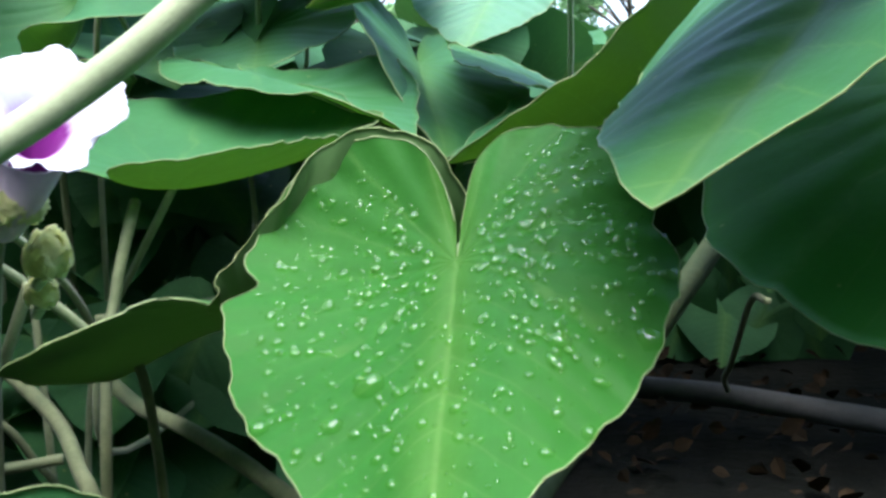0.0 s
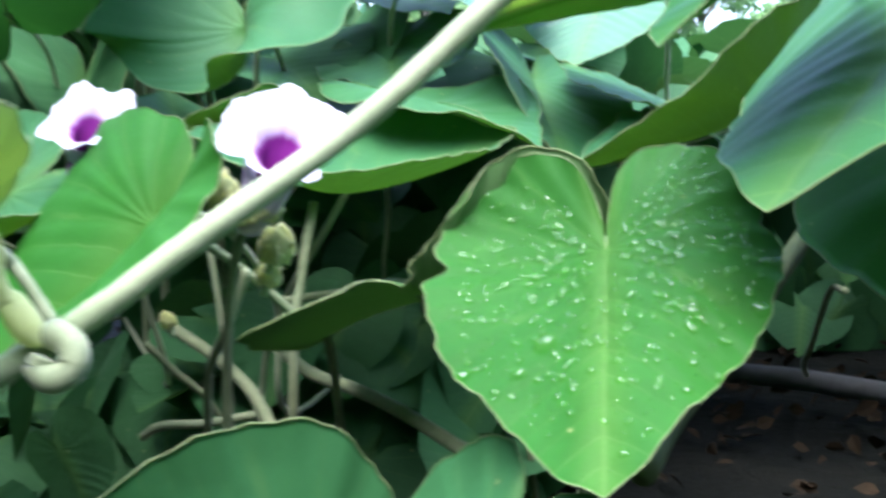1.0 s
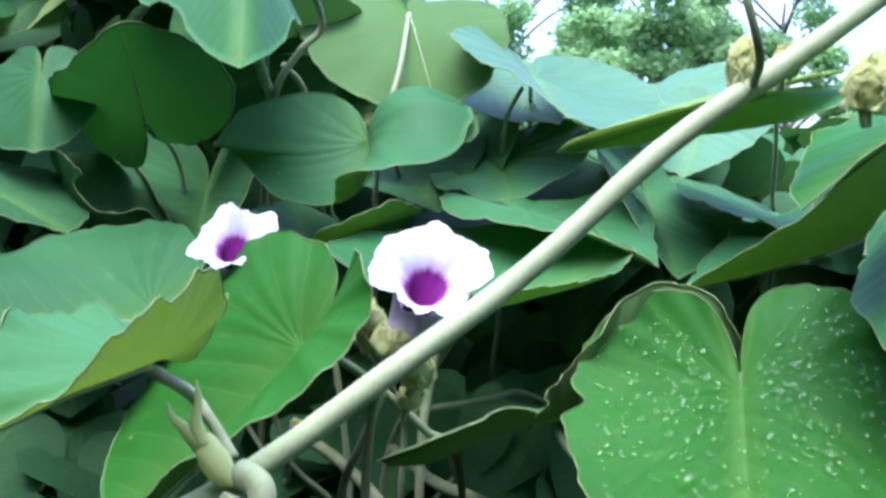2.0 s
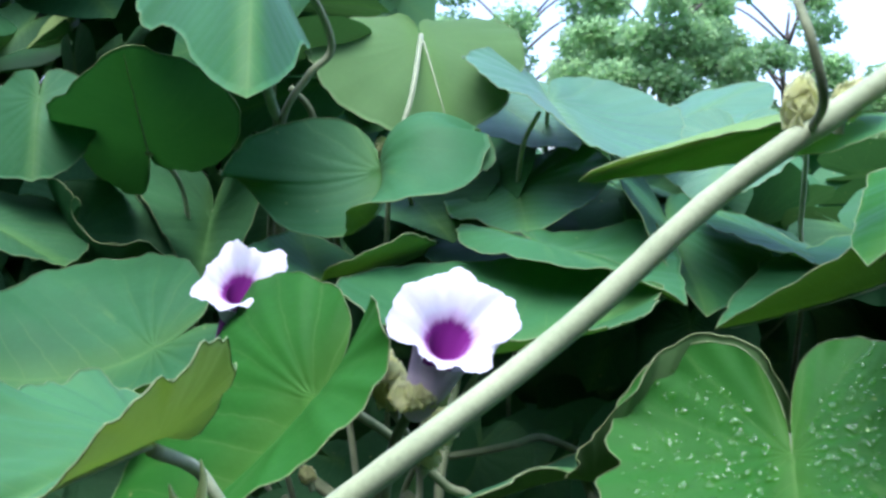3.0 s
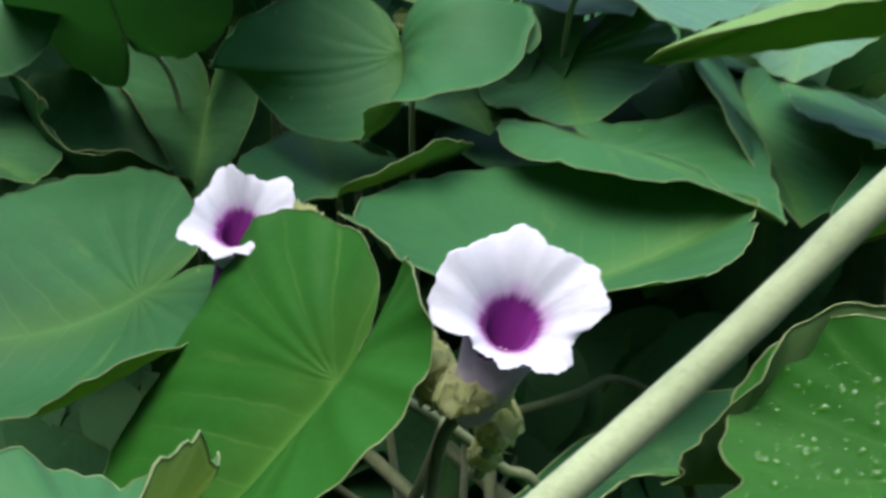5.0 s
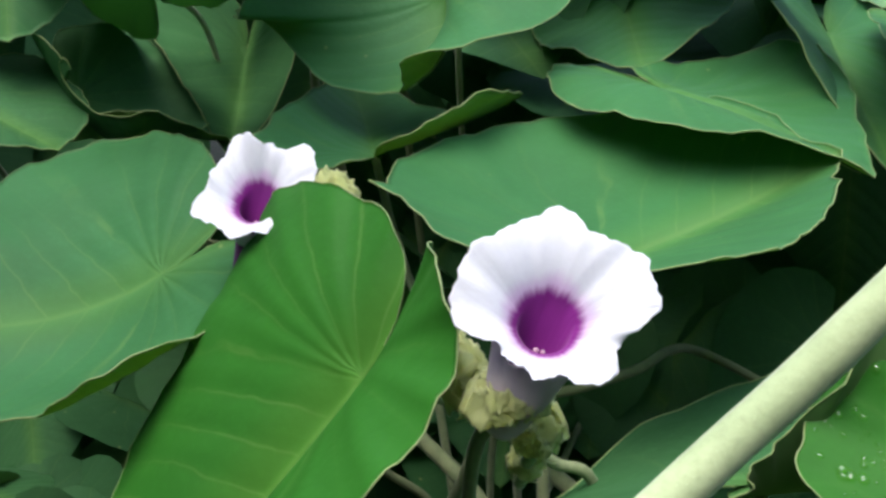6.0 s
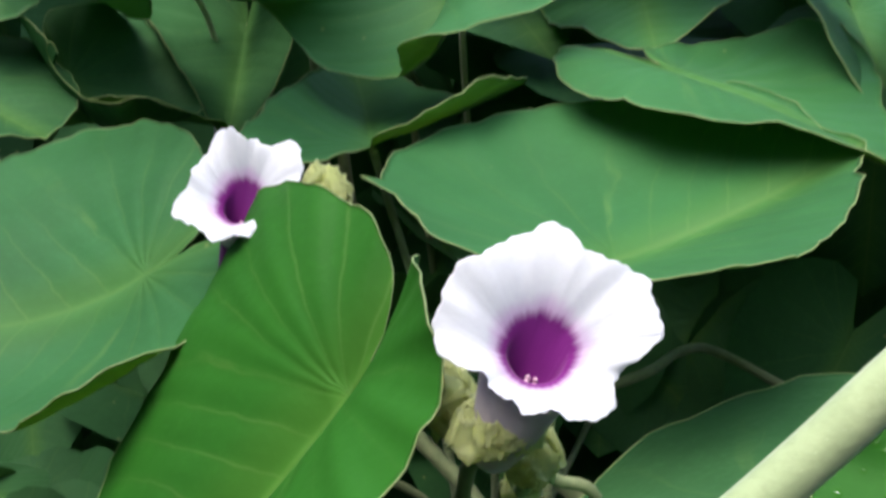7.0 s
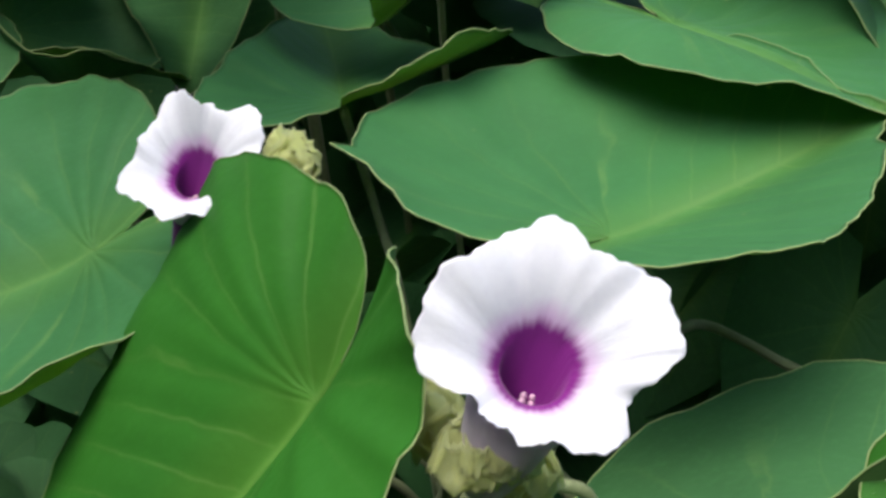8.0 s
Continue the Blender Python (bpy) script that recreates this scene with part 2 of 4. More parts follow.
def tube(points, r0, r1, sides=12, steps=8, lumps=0.06, seed=0, swell=()):
    """A bmesh of a tapering, slightly uneven round stem. swell: (place 0..1, width, gain) for nodes."""
    line = spline(points, steps)
    bm = bmesh.new()
    rings = []
    up = Vector((0.3, 0.2, 1)).normalized()
    for i, p in enumerate(line):
        f = i / (len(line) - 1)
        d = (line[min(i + 1, len(line) - 1)] - line[max(i - 1, 0)]).normalized()
        a = d.cross(up)
        a = a.normalized() if a.length > 1e-4 else Vector((1, 0, 0))
        b = d.cross(a)
        r = r0 + (r1 - r0) * f
        for place, width, gain in swell:
            r *= 1 + gain * math.exp(-((f - place) / width) ** 2)
        ring = []
        for k in range(sides):
            t = 2 * math.pi * k / sides
            q = p + (a * math.cos(t) + b * math.sin(t)) * r
            w = 1 + lumps * noise.noise(q * (0.35 / max(r, 1e-4)) + Vector((seed * 3.7, 0, 0)))
            ring.append(bm.verts.new(p + (q - p) * w))
        rings.append(ring)
    for u, v in zip(rings, rings[1:]):
        for k in range(sides):
            bm.faces.new((u[k], u[(k + 1) % sides], v[(k + 1) % sides], v[k]))
    for ring, s in ((rings[0], -1), (rings[-1], 1)):
        c = bm.verts.new(sum((v.co for v in ring), Vector()) / sides + (ring[0].co - ring[1].co) * 0.0)
        for k in range(sides):
            bm.faces.new((ring[k], ring[(k + 1) % sides], c) if s > 0 else (ring[(k + 1) % sides], ring[k], c))
    return bm


KNOT_TURN = np.radians([0, 12, 30, 55, 85, 115, 140, 160, 172, 180])
KNOT_OUT = np.array([1, .88, .76, .68, .62, .565, .50, .41, .28, .06])


def leaf_radius(th, lobe, tip):
    """How far a heart-shaped leaf reaches from its stalk at the angle th from the tip, for a leaf of length 1."""
    slope = np.gradient(KNOT_OUT, KNOT_TURN)
    i = np.clip(np.searchsorted(KNOT_TURN, th) - 1, 0, len(KNOT_TURN) - 2)
    h = KNOT_TURN[i + 1] - KNOT_TURN[i]
    s = (th - KNOT_TURN[i]) / h
    r = (2 * s ** 3 - 3 * s ** 2 + 1) * KNOT_OUT[i] + (s ** 3 - 2 * s ** 2 + s) * h * slope[i]
    r = r + (-2 * s ** 3 + 3 * s ** 2) * KNOT_OUT[i + 1] + (s ** 3 - s ** 2) * h * slope[i + 1]
    k = np.clip((th - 1.2) / 1.2, 0, 1)
    k = k * k * (3 - 2 * k)
    return r * (1 + (lobe - 1) * k) * (1 + tip * np.exp(-(th / .35) ** 2))


def leaf_shape(n_turn, n_out, width=(1, 1), fold=(0, 0), curl=(0, 0), droop=0, lobe_droop=0, twist=0, lobe=(1, 1), tip=0, wave=0.012, rib=0.0012, seed=0, notches=()):
    """Grid of a leaf of length 1 in its own space (tip along +y, upper face +z), with its vein coordinates."""
    th = np.concatenate([np.linspace(-3.10, 0, n_turn + 1)[:-1], np.linspace(0, 3.10, n_turn + 1)])
    s = np.where(th < 0, -1.0, 1.0)
    th = np.abs(th)
    rho = 1 - (1 - np.linspace(0, 1, n_out + 1)[1:]) ** 1.25
    T, S = th[:, None], s[:, None]
    pick = lambda pair: np.where(S > 0, pair[1], pair[0])
    edge = np.where(S > 0, leaf_radius(T, lobe[1], tip), leaf_radius(T, lobe[0], tip))
    rng = np.random.RandomState(seed + 11)
    ph = rng.rand(6) * 6.28
    ragged = 1 + 0.010 * np.sin(9 * T * S + ph[0]) + 0.008 * np.sin(23 * T * S + ph[1]) + 0.004 * np.sin(51 * T + ph[2])
    for at, span, deep in notches:
        ragged = ragged - deep * np.exp(-((T * S - at) / span) ** 2)
    r = edge * ragged * rho[None, :]
    flat_x, flat_y = r * np.sin(T), r * np.cos(T)
    a, v = flat_x * pick(width), flat_y
    an = pick(fold) * a / np.sqrt(a * a + .003) + .5 * pick(curl) * a
    x, z = S * a * np.cos(an), a * np.sin(an)
    rip = rho[None, :] ** 3
    z = z + wave * rip * (np.sin(7 * T * S + ph[3]) + 0.6 * np.sin(15 * T * S + ph[4]) + 0.35 * np.sin(31 * T * S + ph[5]))
    # side veins: one number per vein
    lead = flat_y - 0.75 * flat_x - 0.5 * flat_x ** 2
    turn = np.where(lead >= 0, lead * 8.0, -(T - math.atan2(1, 0.75)) / math.radians(23))
    turn = np.where((lead < 0) & (turn > 0), 0, turn)
    sink = 0.5 - np.abs(turn - np.round(turn))
    z = z - 0.010 * np.exp(-(flat_x / 0.03) ** 2) - rib * np.cos(2 * math.pi * turn) * np.clip(r * 4, 0, 1)
    z = z + 0.012 * np.sin(5 * x + ph[0]) * np.sin(4 * flat_y + ph[1]) + 0.005 * np.sin(13 * x + ph[2]) * np.sin(11 * flat_y + ph[4])
    tw = twist * v
    x, z = x * np.cos(tw) - z * np.sin(tw), x * np.sin(tw) + z * np.cos(tw)
    be = np.where(v > 0, droop, -pick(np.broadcast_to(lobe_droop, 2))) * v
    y, z = v * np.cos(be / 2) - z * np.sin(be), v * np.sin(be / 2) + z * np.cos(be)
    return np.stack([x, y, z], -1), np.stack([turn + 0 * x, flat_x * S], -1)


LEAF_FACES = {"turned": (leaf_under, leaf_top), "waxy": (waxy_skylit_top, leaf_under), "thin": (thin_top, thin_under), "old": (dimmed_leaf, dimmed_leaf), "shaded": (thin_under, dimmed_leaf), "dull": (leaf_top, dull_under), "mature": (leaf_top, leaf_under), "fresh": (fresh_top, fresh_under), "young": (young_top, young_under)}


def leaf_blade(name, size, parent=None, n_turn=44, n_out=14, thick=0.0006, label="", age="mature", **shape):
    """A leaf blade: two faces with real thickness and a pale rolled rim between them."""
    grid, veins = leaf_shape(n_turn, n_out, **shape)
    grid = grid * size
    nt, no = grid.shape[:2]
    heart = np.array([0, 0, -0.010 * size])
    du = np.gradient(grid, axis=0)
    dv = np.gradient(grid, axis=1)
    nrm = np.cross(dv, du)
    nrm /= np.linalg.norm(nrm, axis=2)[..., None] + 1e-12
    if nrm[..., 2].mean() < 0 and np.abs(nrm[..., 2].mean()) > 0.3:
        nrm = -nrm
    k = np.ones(no)
    k[-1] = 0.2
    low = grid - nrm * (thick * k)[None, :, None]
    rimmed = grid[:, -1] + (grid[:, -1] - grid[:, -2]) / (np.linalg.norm(grid[:, -1] - grid[:, -2], axis=1)[:, None] + 1e-9) * thick * 0.8
    lip_up, lip_low = grid[:, -1] + nrm[:, -1] * thick * 0.5, grid[:, -1] - nrm[:, -1] * thick * 1.0
    verts = np.concatenate([[heart], [heart - np.array([0, 0, thick])], grid.reshape(-1, 3), low.reshape(-1, 3), lip_up, rimmed, lip_low])
    top, bot = 2, 2 + nt * no
    ru, rm, rl = bot + nt * no, bot + nt * no + nt, bot + nt * no + 2 * nt
    faces, slots, uvs = [], [], []
    vv = np.concatenate([[[0, 0]], [[0, 0]], veins.reshape(-1, 2), veins.reshape(-1, 2), veins[:, -1], veins[:, -1], veins[:, -1]])
    for i in range(nt - 1):
        a, b = top + i * no, top + (i + 1) * no
        c, d = bot + i * no, bot + (i + 1) * no
        faces.append((0, b, a)), slots.append(0)
        faces.append((1, c, d)), slots.append(1)
        for j in range(no - 1):
            faces.append((a + j, b + j, b + j + 1, a + j + 1)), slots.append(0)
            faces.append((c + j + 1, d + j + 1, d + j, c + j)), slots.append(1)
        e, f = a + no - 1, b + no - 1
        faces.append((e, f, ru + i + 1, ru + i)), slots.append(2)
        faces.append((ru + i, ru + i + 1, rm + i + 1, rm + i)), slots.append(2)
        faces.append((rm + i, rm + i + 1, rl + i + 1, rl + i)), slots.append(2)
        faces.append((rl + i, rl + i + 1, d + no - 1, c + no - 1)), slots.append(2)
    ob = mesh_object(name, verts, faces, [*LEAF_FACES[age], leaf_rim], parent, label, slots)
    layer = ob.data.uv_layers.new(name="veins")
    idx = np.zeros(len(ob.data.loops), int)
    ob.data.loops.foreach_get("vertex_index", idx)
    layer.data.foreach_set("uv", vv[idx].astype(np.float32).ravel())
    return ob


PLACED = {}


def leaf(base, turn, size, label, stalk=(), stalk_r=0.0022, **shape):
    """One heart-shaped leaf: a thing at the top of its stalk, with blade, midrib and stalk as parts."""
    m = pose(*base, *turn)
    PLACED[label] = (m, size, shape)
    top = thing("leaf", m, label=label, category="leaf", group="heart-shaped leaves of the creeper")
    leaf_blade("blade", size, top, **shape)
    bent = {k: v for k, v in shape.items() if k not in ("n_turn", "n_out", "age")}
    grid, _ = leaf_shape(8, 10, **bent)
    rib = [Vector(p) * size for p in grid[8]]
    rib = [Vector((0, 0, -0.010 * size))] + rib[:-1]
    part("midrib", tube([p - Vector((0, 0, 0.0022)) for p in rib], 0.0010, 0.0003, 8, 2, 0.05), petiole_skin, top, "pale raised midrib")
    inv = m.inverted()
    if not stalk:
        # the stalk leaves the blade backwards and sinks into the creeper
        b = Vector(base)
        away = (m.to_3x3() @ Vector((0, -1, -0.6))).normalized()
        away.y = abs(away.y) + 0.3
        stalk = (b + away * 0.018, b + away * 0.035 + Vector((0, 0.03, -0.02)), b + away * 0.05 + Vector((0, 0.09, -0.08)), b + away * 0.05 + Vector((0, 0.15, -0.17)), Vector((b.x + 0.15 * math.sin(977 * b.x + 431 * b.z), max(b.y + 0.3, 1.05), 0.93)))
        if b.x > 0.1:
            stalk = (b + Vector((0.01, 0.02, -0.006)), b + Vector((0.03, 0.10, -0.012)), b + Vector((0.05, 0.25, -0.03)), Vector((b.x + 0.06, 1.0, b.z - 0.08)))
    pts = [inv @ Vector(base) - Vector((0, 0, 0.010 * size + 0.0034))] + [inv @ Vector(p) for p in stalk]
    part("petiole", tube(pts, stalk_r * 1.05, stalk_r, 10, 8, 0.08, len(label)), petiole_skin, top, "downy grey-green leaf stalk")
    return top


def stem(name, points, r0, r1, label, mat=None, category="stem", **more):
    ob = part(name, tube(points, r0, r1, **more), mat or stem_bark)
    return tagged(ob, label=label, category=category)


def ellipsoid(bm, centre, axes, segments=14, rings=10, bend=0.0, seed=0, rough=0.05):
    """Adds an uneven rounded lump whose three half-axes are the given vectors."""
    ax = [Vector(a) for a in axes]
    made = bmesh.ops.create_uvsphere(bm, u_segments=segments, v_segments=rings, radius=1.0)["verts"]
    for v in made:
        c = v.co.copy()
        w = 1 + rough * noise.noise(c * 2.3 + Vector((seed, 0, 0)))
        v.co = Vector(centre) + (ax[0] * c.x + ax[1] * c.y + ax[2] * c.z) * w + ax[0] * bend * (c.z * c.z)
    return made


def frame_to(direction, spin=0.0):
    return Vector(direction).to_track_quat("Z", "Y").to_matrix().to_4x4() @ pose(0, 0, 0, 0, 0, spin)


def petal_sheet(n_turn, n_out, profile, lobes, wave, thick, seed, fold=None, points=()):
    """Funnel surface round +z: profile gives (radius, height) at 0..1 outwards."""
    rng = np.random.RandomState(seed)
    ph = rng.rand(8) * 6.28
    verts, uv = [], []
    rows = n_out + 1
    for layer in (0, 1):
        for i in range(n_turn):
            t = 2 * math.pi * i / n_turn
            for j in range(rows):
                f = j / n_out
                r, h = profile(f)
                lob = 1 + lobes * f ** 3 * (math.sin(3 * t + ph[2]) + 0.5 * math.sin(7 * t + ph[0]))
                for at, gain, span in points:
                    off = (math.degrees(t) - at + 180) % 360 - 180
                    lob += gain * f ** 2 * math.exp(-(off / span) ** 2)
                lob += f ** 4 * (0.016 * math.sin(13 * t + ph[6]) + 0.014 * math.sin(23 * t + ph[7]) + 0.008 * math.sin(47 * t + ph[1]))
                h2 = h + wave * f ** 3 * (math.sin(5 * t + ph[3]) + 0.7 * math.sin(3 * t + ph[4]) + 0.30 * math.sin(16 * t + ph[5]))
                h2 += wave * 0.30 * f * math.cos(10 * t + ph[0]) - wave * 0.5 * max(0.0, f - 0.35) * math.exp(-(((5 * t + ph[1]) / math.pi + 1) % 2 - 1) ** 2 * 60)
                x, y, z = r * lob * math.cos(t), r * lob * math.sin(t), h2 - (thick if layer else 0)
                if fold:
                    x, y, z = fold(x, y, z, f, t)
                verts.append((x, y, z))
                uv.append((i / n_turn, f))
    faces = []
    n = n_turn * rows
    for i in range(n_turn):
        k = (i + 1) % n_turn
        for j in range(n_out):
            a, b = i * rows + j, k * rows + j
            faces.append((a, a + 1, b + 1, b))
            faces.append((n + b, n + b + 1, n + a + 1, n + a))
        a, b = i * rows + n_out, k * rows + n_out
        faces.append((a, n + a, n + b, b))
        a, b = i * rows, k * rows
        faces.append((b, n + b, n + a, a))
    return verts, faces, uv


def woolly_sepal(wide, tall, seed):
    """A thick, cupped, ragged-edged sepal standing on its base, hollow side towards +y."""
    bm = bmesh.new()
    nu, nv, t = 28, 22, 0.0009
    sheets = []
    for layer in (0, 1):
        grid = []
        for j in range(nv + 1):
            v = j / nv
            row = []
            for i in range(nu + 1):
                u = 2 * i / nu - 1
                half = 0.5 * wide * (0.45 + 0.75 * math.sin(math.pi * min(1, 0.22 + 0.62 * v)) ** 1.2)
                rag = 0.16 * noise.noise(Vector((u * 3, seed * 2.3, 0))) + 0.08 * noise.noise(Vector((u * 11, seed * 1.3, 4)))
                x = half * math.sin(u * 1.35) / math.sin(1.35)
                y = 0.35 * wide * (u * u) - 0.30 * wide * math.sin(math.pi * v) + 0.22 * wide * max(0, v - 0.7)
                z = tall * (v * (1 - 0.22 * u * u + rag))
                w = wide * (0.24 * noise.noise(Vector((u * 2.2, v * 2.6, seed * 5.1))) + 0.14 * noise.noise(Vector((u * 6.5, v * 7.0, seed * 3.1))) + 0.06 * noise.noise(Vector((u * 14, v * 15, seed * 1.7))))
                row.append(bm.verts.new((x, y + w + (t if layer else 0), z)))
            grid.append(row)
        sheets.append(grid)
    a, c = sheets
    for j in range(nv):
        for i in range(nu):
            bm.faces.new((a[j][i], a[j][i + 1], a[j + 1][i + 1], a[j + 1][i]))
            bm.faces.new((c[j][i + 1], c[j][i], c[j + 1][i], c[j + 1][i + 1]))
    for j in range(nv):
        bm.faces.new((a[j][0], a[j + 1][0], c[j + 1][0], c[j][0]))
        bm.faces.new((a[j + 1][nu], a[j][nu], c[j][nu], c[j + 1][nu]))
    for i in range(nu):
        bm.faces.new((a[nv][i], a[nv][i + 1], c[nv][i + 1], c[nv][i]))
        bm.faces.new((a[0][i + 1], a[0][i], c[0][i], c[0][i + 1]))
    return bm


def calyx(base, lean, wide, tall, label, seed=0, count=4):
    """A closed woolly calyx: overlapping cupped sepals on a short stalk."""
    top = thing("calyx", Matrix.Translation(base) @ frame_to(lean, 30 * seed), label=label, category="flower bud", group="woolly calyces")
    for k in range(count):
        bm = woolly_sepal(wide, tall * (1 - 0.10 * (k % 3)), seed * 7 + k)
        bmesh.ops.transform(bm, matrix=pose(0, 0, 0, 0, 0, 360 / count * k) @ pose(0, -wide * 0.16, 0, -4), verts=bm.verts)
        part("sepal", bm, sepal_skin, top)
    part("stalk", tube([(0, 0, 0.003), (0, 0.001, -0.002), (0, 0.003, -0.006)], 0.0028, 0.0022, 10, 6, 0.1, seed), petiole_skin, top)
    return top


def flower(centre, axis, radius, label, spin=0.0, seed=1, petals=(), lift=0.24, shift=0.06, depth=1.25, fold=None, sepals=5):
    """A funnel-shaped flower: flared corolla with a purple throat, lilac tube, woolly sepals, stamens."""
    m = Matrix.Translation(centre) @ frame_to(axis, spin)
    top = thing("flower", m, label=label, category="flower", group="white and purple flowers")
    R = radius

    def limb(f):
        # the tube's inside runs up to the mouth, then the limb flares outwards
        if f < 0.3:
            return R * (0.15 + 0.16 * (f / 0.3) ** 0.8), -R * (0.42 + 0.80 * (1 - f / 0.3))
        g = (f - 0.3) / 0.7
        return R * (0.31 + 0.69 * g), -R * 0.42 * (1 - g) ** 2.0

    def lean(x, y, z, f, t):
        # the upper petals stand higher over the throat than the lower lip
        g = max(0.0, (f - 0.3) / 0.7)
        y += R * lift * (g - 0.75)
        x -= R * shift * (1 - g)
        if f < 0.3:
            y += 1.05 * (z + R * 0.42)
            x += 0.65 * (z + R * 0.42)
        return fold(x, y, z, f, t) if fold else (x, y, z)

    def sag(x, y, z, f, t):
        return x - R * shift + 0.65 * (z + R * 0.42), y + 1.05 * (z + R * 0.42) - R * lift * 0.75, z

    v, f, uv = petal_sheet(200, 40, limb, 0.02, R * 0.05, 0.0005, seed, lean, petals)
    cor = mesh_object("corolla", v, f, [corolla_skin], top, "crumpled white petals fused round a deep purple throat")
    layer = cor.data.uv_layers.new(name="petal")
    idx = np.zeros(len(cor.data.loops), int)
    cor.data.loops.foreach_get("vertex_index", idx)
    u = np.array(uv)[idx]
    u[:, 1] = np.maximum(0, (u[:, 1] - 0.3) / 0.7)
    layer.data.foreach_set("uv", u.astype(np.float32).ravel())
    r_in = R * 0.31

    def outer(f):
        return r_in * (0.85 + 0.75 * math.sin(f * 1.5) ** 0.8) + R * 0.12 * f ** 6, -R * 0.34 - R * depth * 0.8 * (1 - f)

    v, f, uv = petal_sheet(90, 16, outer, 0.03, 0.0, 0.0004, seed + 3, sag, [(72 * k + 15, 0.10, 13) for k in range(5)])
    mesh_object("tube", v, f, [tube_skin], top, "ribbed pale lilac flower tube")
    foot = -R * (0.30 + depth * 0.8)
    drop = 1.05 * (foot + R * 0.42) - R * lift * 0.75
    side = 0.65 * (foot + R * 0.42) - R * shift
    for k in range(sepals):
        bm = woolly_sepal(0.0165, 0.0160, k + seed)
        bmesh.ops.transform(bm, matrix=pose(side, drop, foot - 0.003) @ pose(0, 0, 0, -46) @ pose(0, 0, 0, 0, 0, 72 * k + 20) @ pose(0, -r_in * 0.70, 0, 16 + 12 * (k % 3), 0, 8 * k), verts=bm.verts)
        part("sepal", bm, sepal_skin, top, "woolly cream-green sepal")
    for k in range(4):
        t = 1.57 * k + 0.6
        cx, cy, tall = 0.0016 * math.cos(t) - R * shift - 0.0028, 0.0012 * math.sin(t), -R * 0.80 + 0.0016 * (k % 3)
        low = -R * lift * 0.75 - 0.0062
        bm = tube([(side, drop, foot + 0.006), (cx, (drop + low) / 2 + cy, (foot + tall) / 2), (cx, low + cy, tall)], 0.0005, 0.0005, 6, 5, 0.0)
        thread = part("stamen", bm, stamen_skin, top, "pale pink stamen")
        bm = bmesh.new()
        ellipsoid(bm, (cx, low + cy, tall), ((0.0010, 0, 0), (0, 0.0010, 0), (0, 0, 0.0018)), 10, 8, 0, k, 0.2)
        part("anther", bm, stamen_skin, thread)
    return top


# ---- the ground and what stands far off ----
SOIL = 0.77


def ground_sheet():
    bm = bmesh.new()
    rings = [0.0, 0.3, 0.6, 1.0, 1.5, 2.2, 3.2, 5, 8, 14, 30, 80, 300, 1500]
    prev = None
    for r in rings:
        ring = []
        for k in range(48):
            t = 2 * math.pi * k / 48
            x, y = 0.0 + r * math.cos(t), 0.8 + r * math.sin(t)
            ring.append(bm.verts.new((x, y, SOIL + (0.02 * noise.noise(Vector((x * 3, y * 3, 0))) if r < 20 else 0.0))))
        if prev and r > 0.01:
            for k in range(48):
                bm.faces.new((prev[k], ring[k], ring[(k + 1) % 48], prev[(k + 1) % 48]))
        prev = ring
    bmesh.ops.remove_doubles(bm, verts=bm.verts, dist=1e-5)
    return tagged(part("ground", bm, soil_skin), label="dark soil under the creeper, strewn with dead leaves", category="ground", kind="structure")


ground_sheet()


def leaf_cards(rng, count, place, size, bend=0.25):
    """Many small pointed leaves, joined: each a bent six-sided blade."""
    verts, faces = [], []
    for _ in range(count):
        p = place(rng)
        s = size * (0.6 + 0.8 * rng.rand())
        d = rng.randn(3)
        d[2] = d[2] * 0.5 - 0.2
        d /= np.linalg.norm(d)
        n = rng.randn(3) * 0.6 + np.array([0, -0.2, 1.0])
        a = np.cross(d, n)
        a /= np.linalg.norm(a) + 1e-9
        n = np.cross(a, d)
        k = len(verts)
        for u, v, w in ((0, 0, 0), (0.30, 0.25, 0.08), (0.34, 0.55, 0.05), (0, 1, -bend), (-0.34, 0.55, 0.05), (-0.30, 0.25, 0.08), (0, 0.5, -0.02)):
            verts.append(tuple(p + s * (a * u + d * v + n * w)))
        faces += [(k, k + 1, k + 6), (k + 1, k + 2, k + 6), (k + 2, k + 3, k + 6), (k + 3, k + 4, k + 6), (k + 4, k + 5, k + 6), (k + 5, k, k + 6)]
    return verts, faces


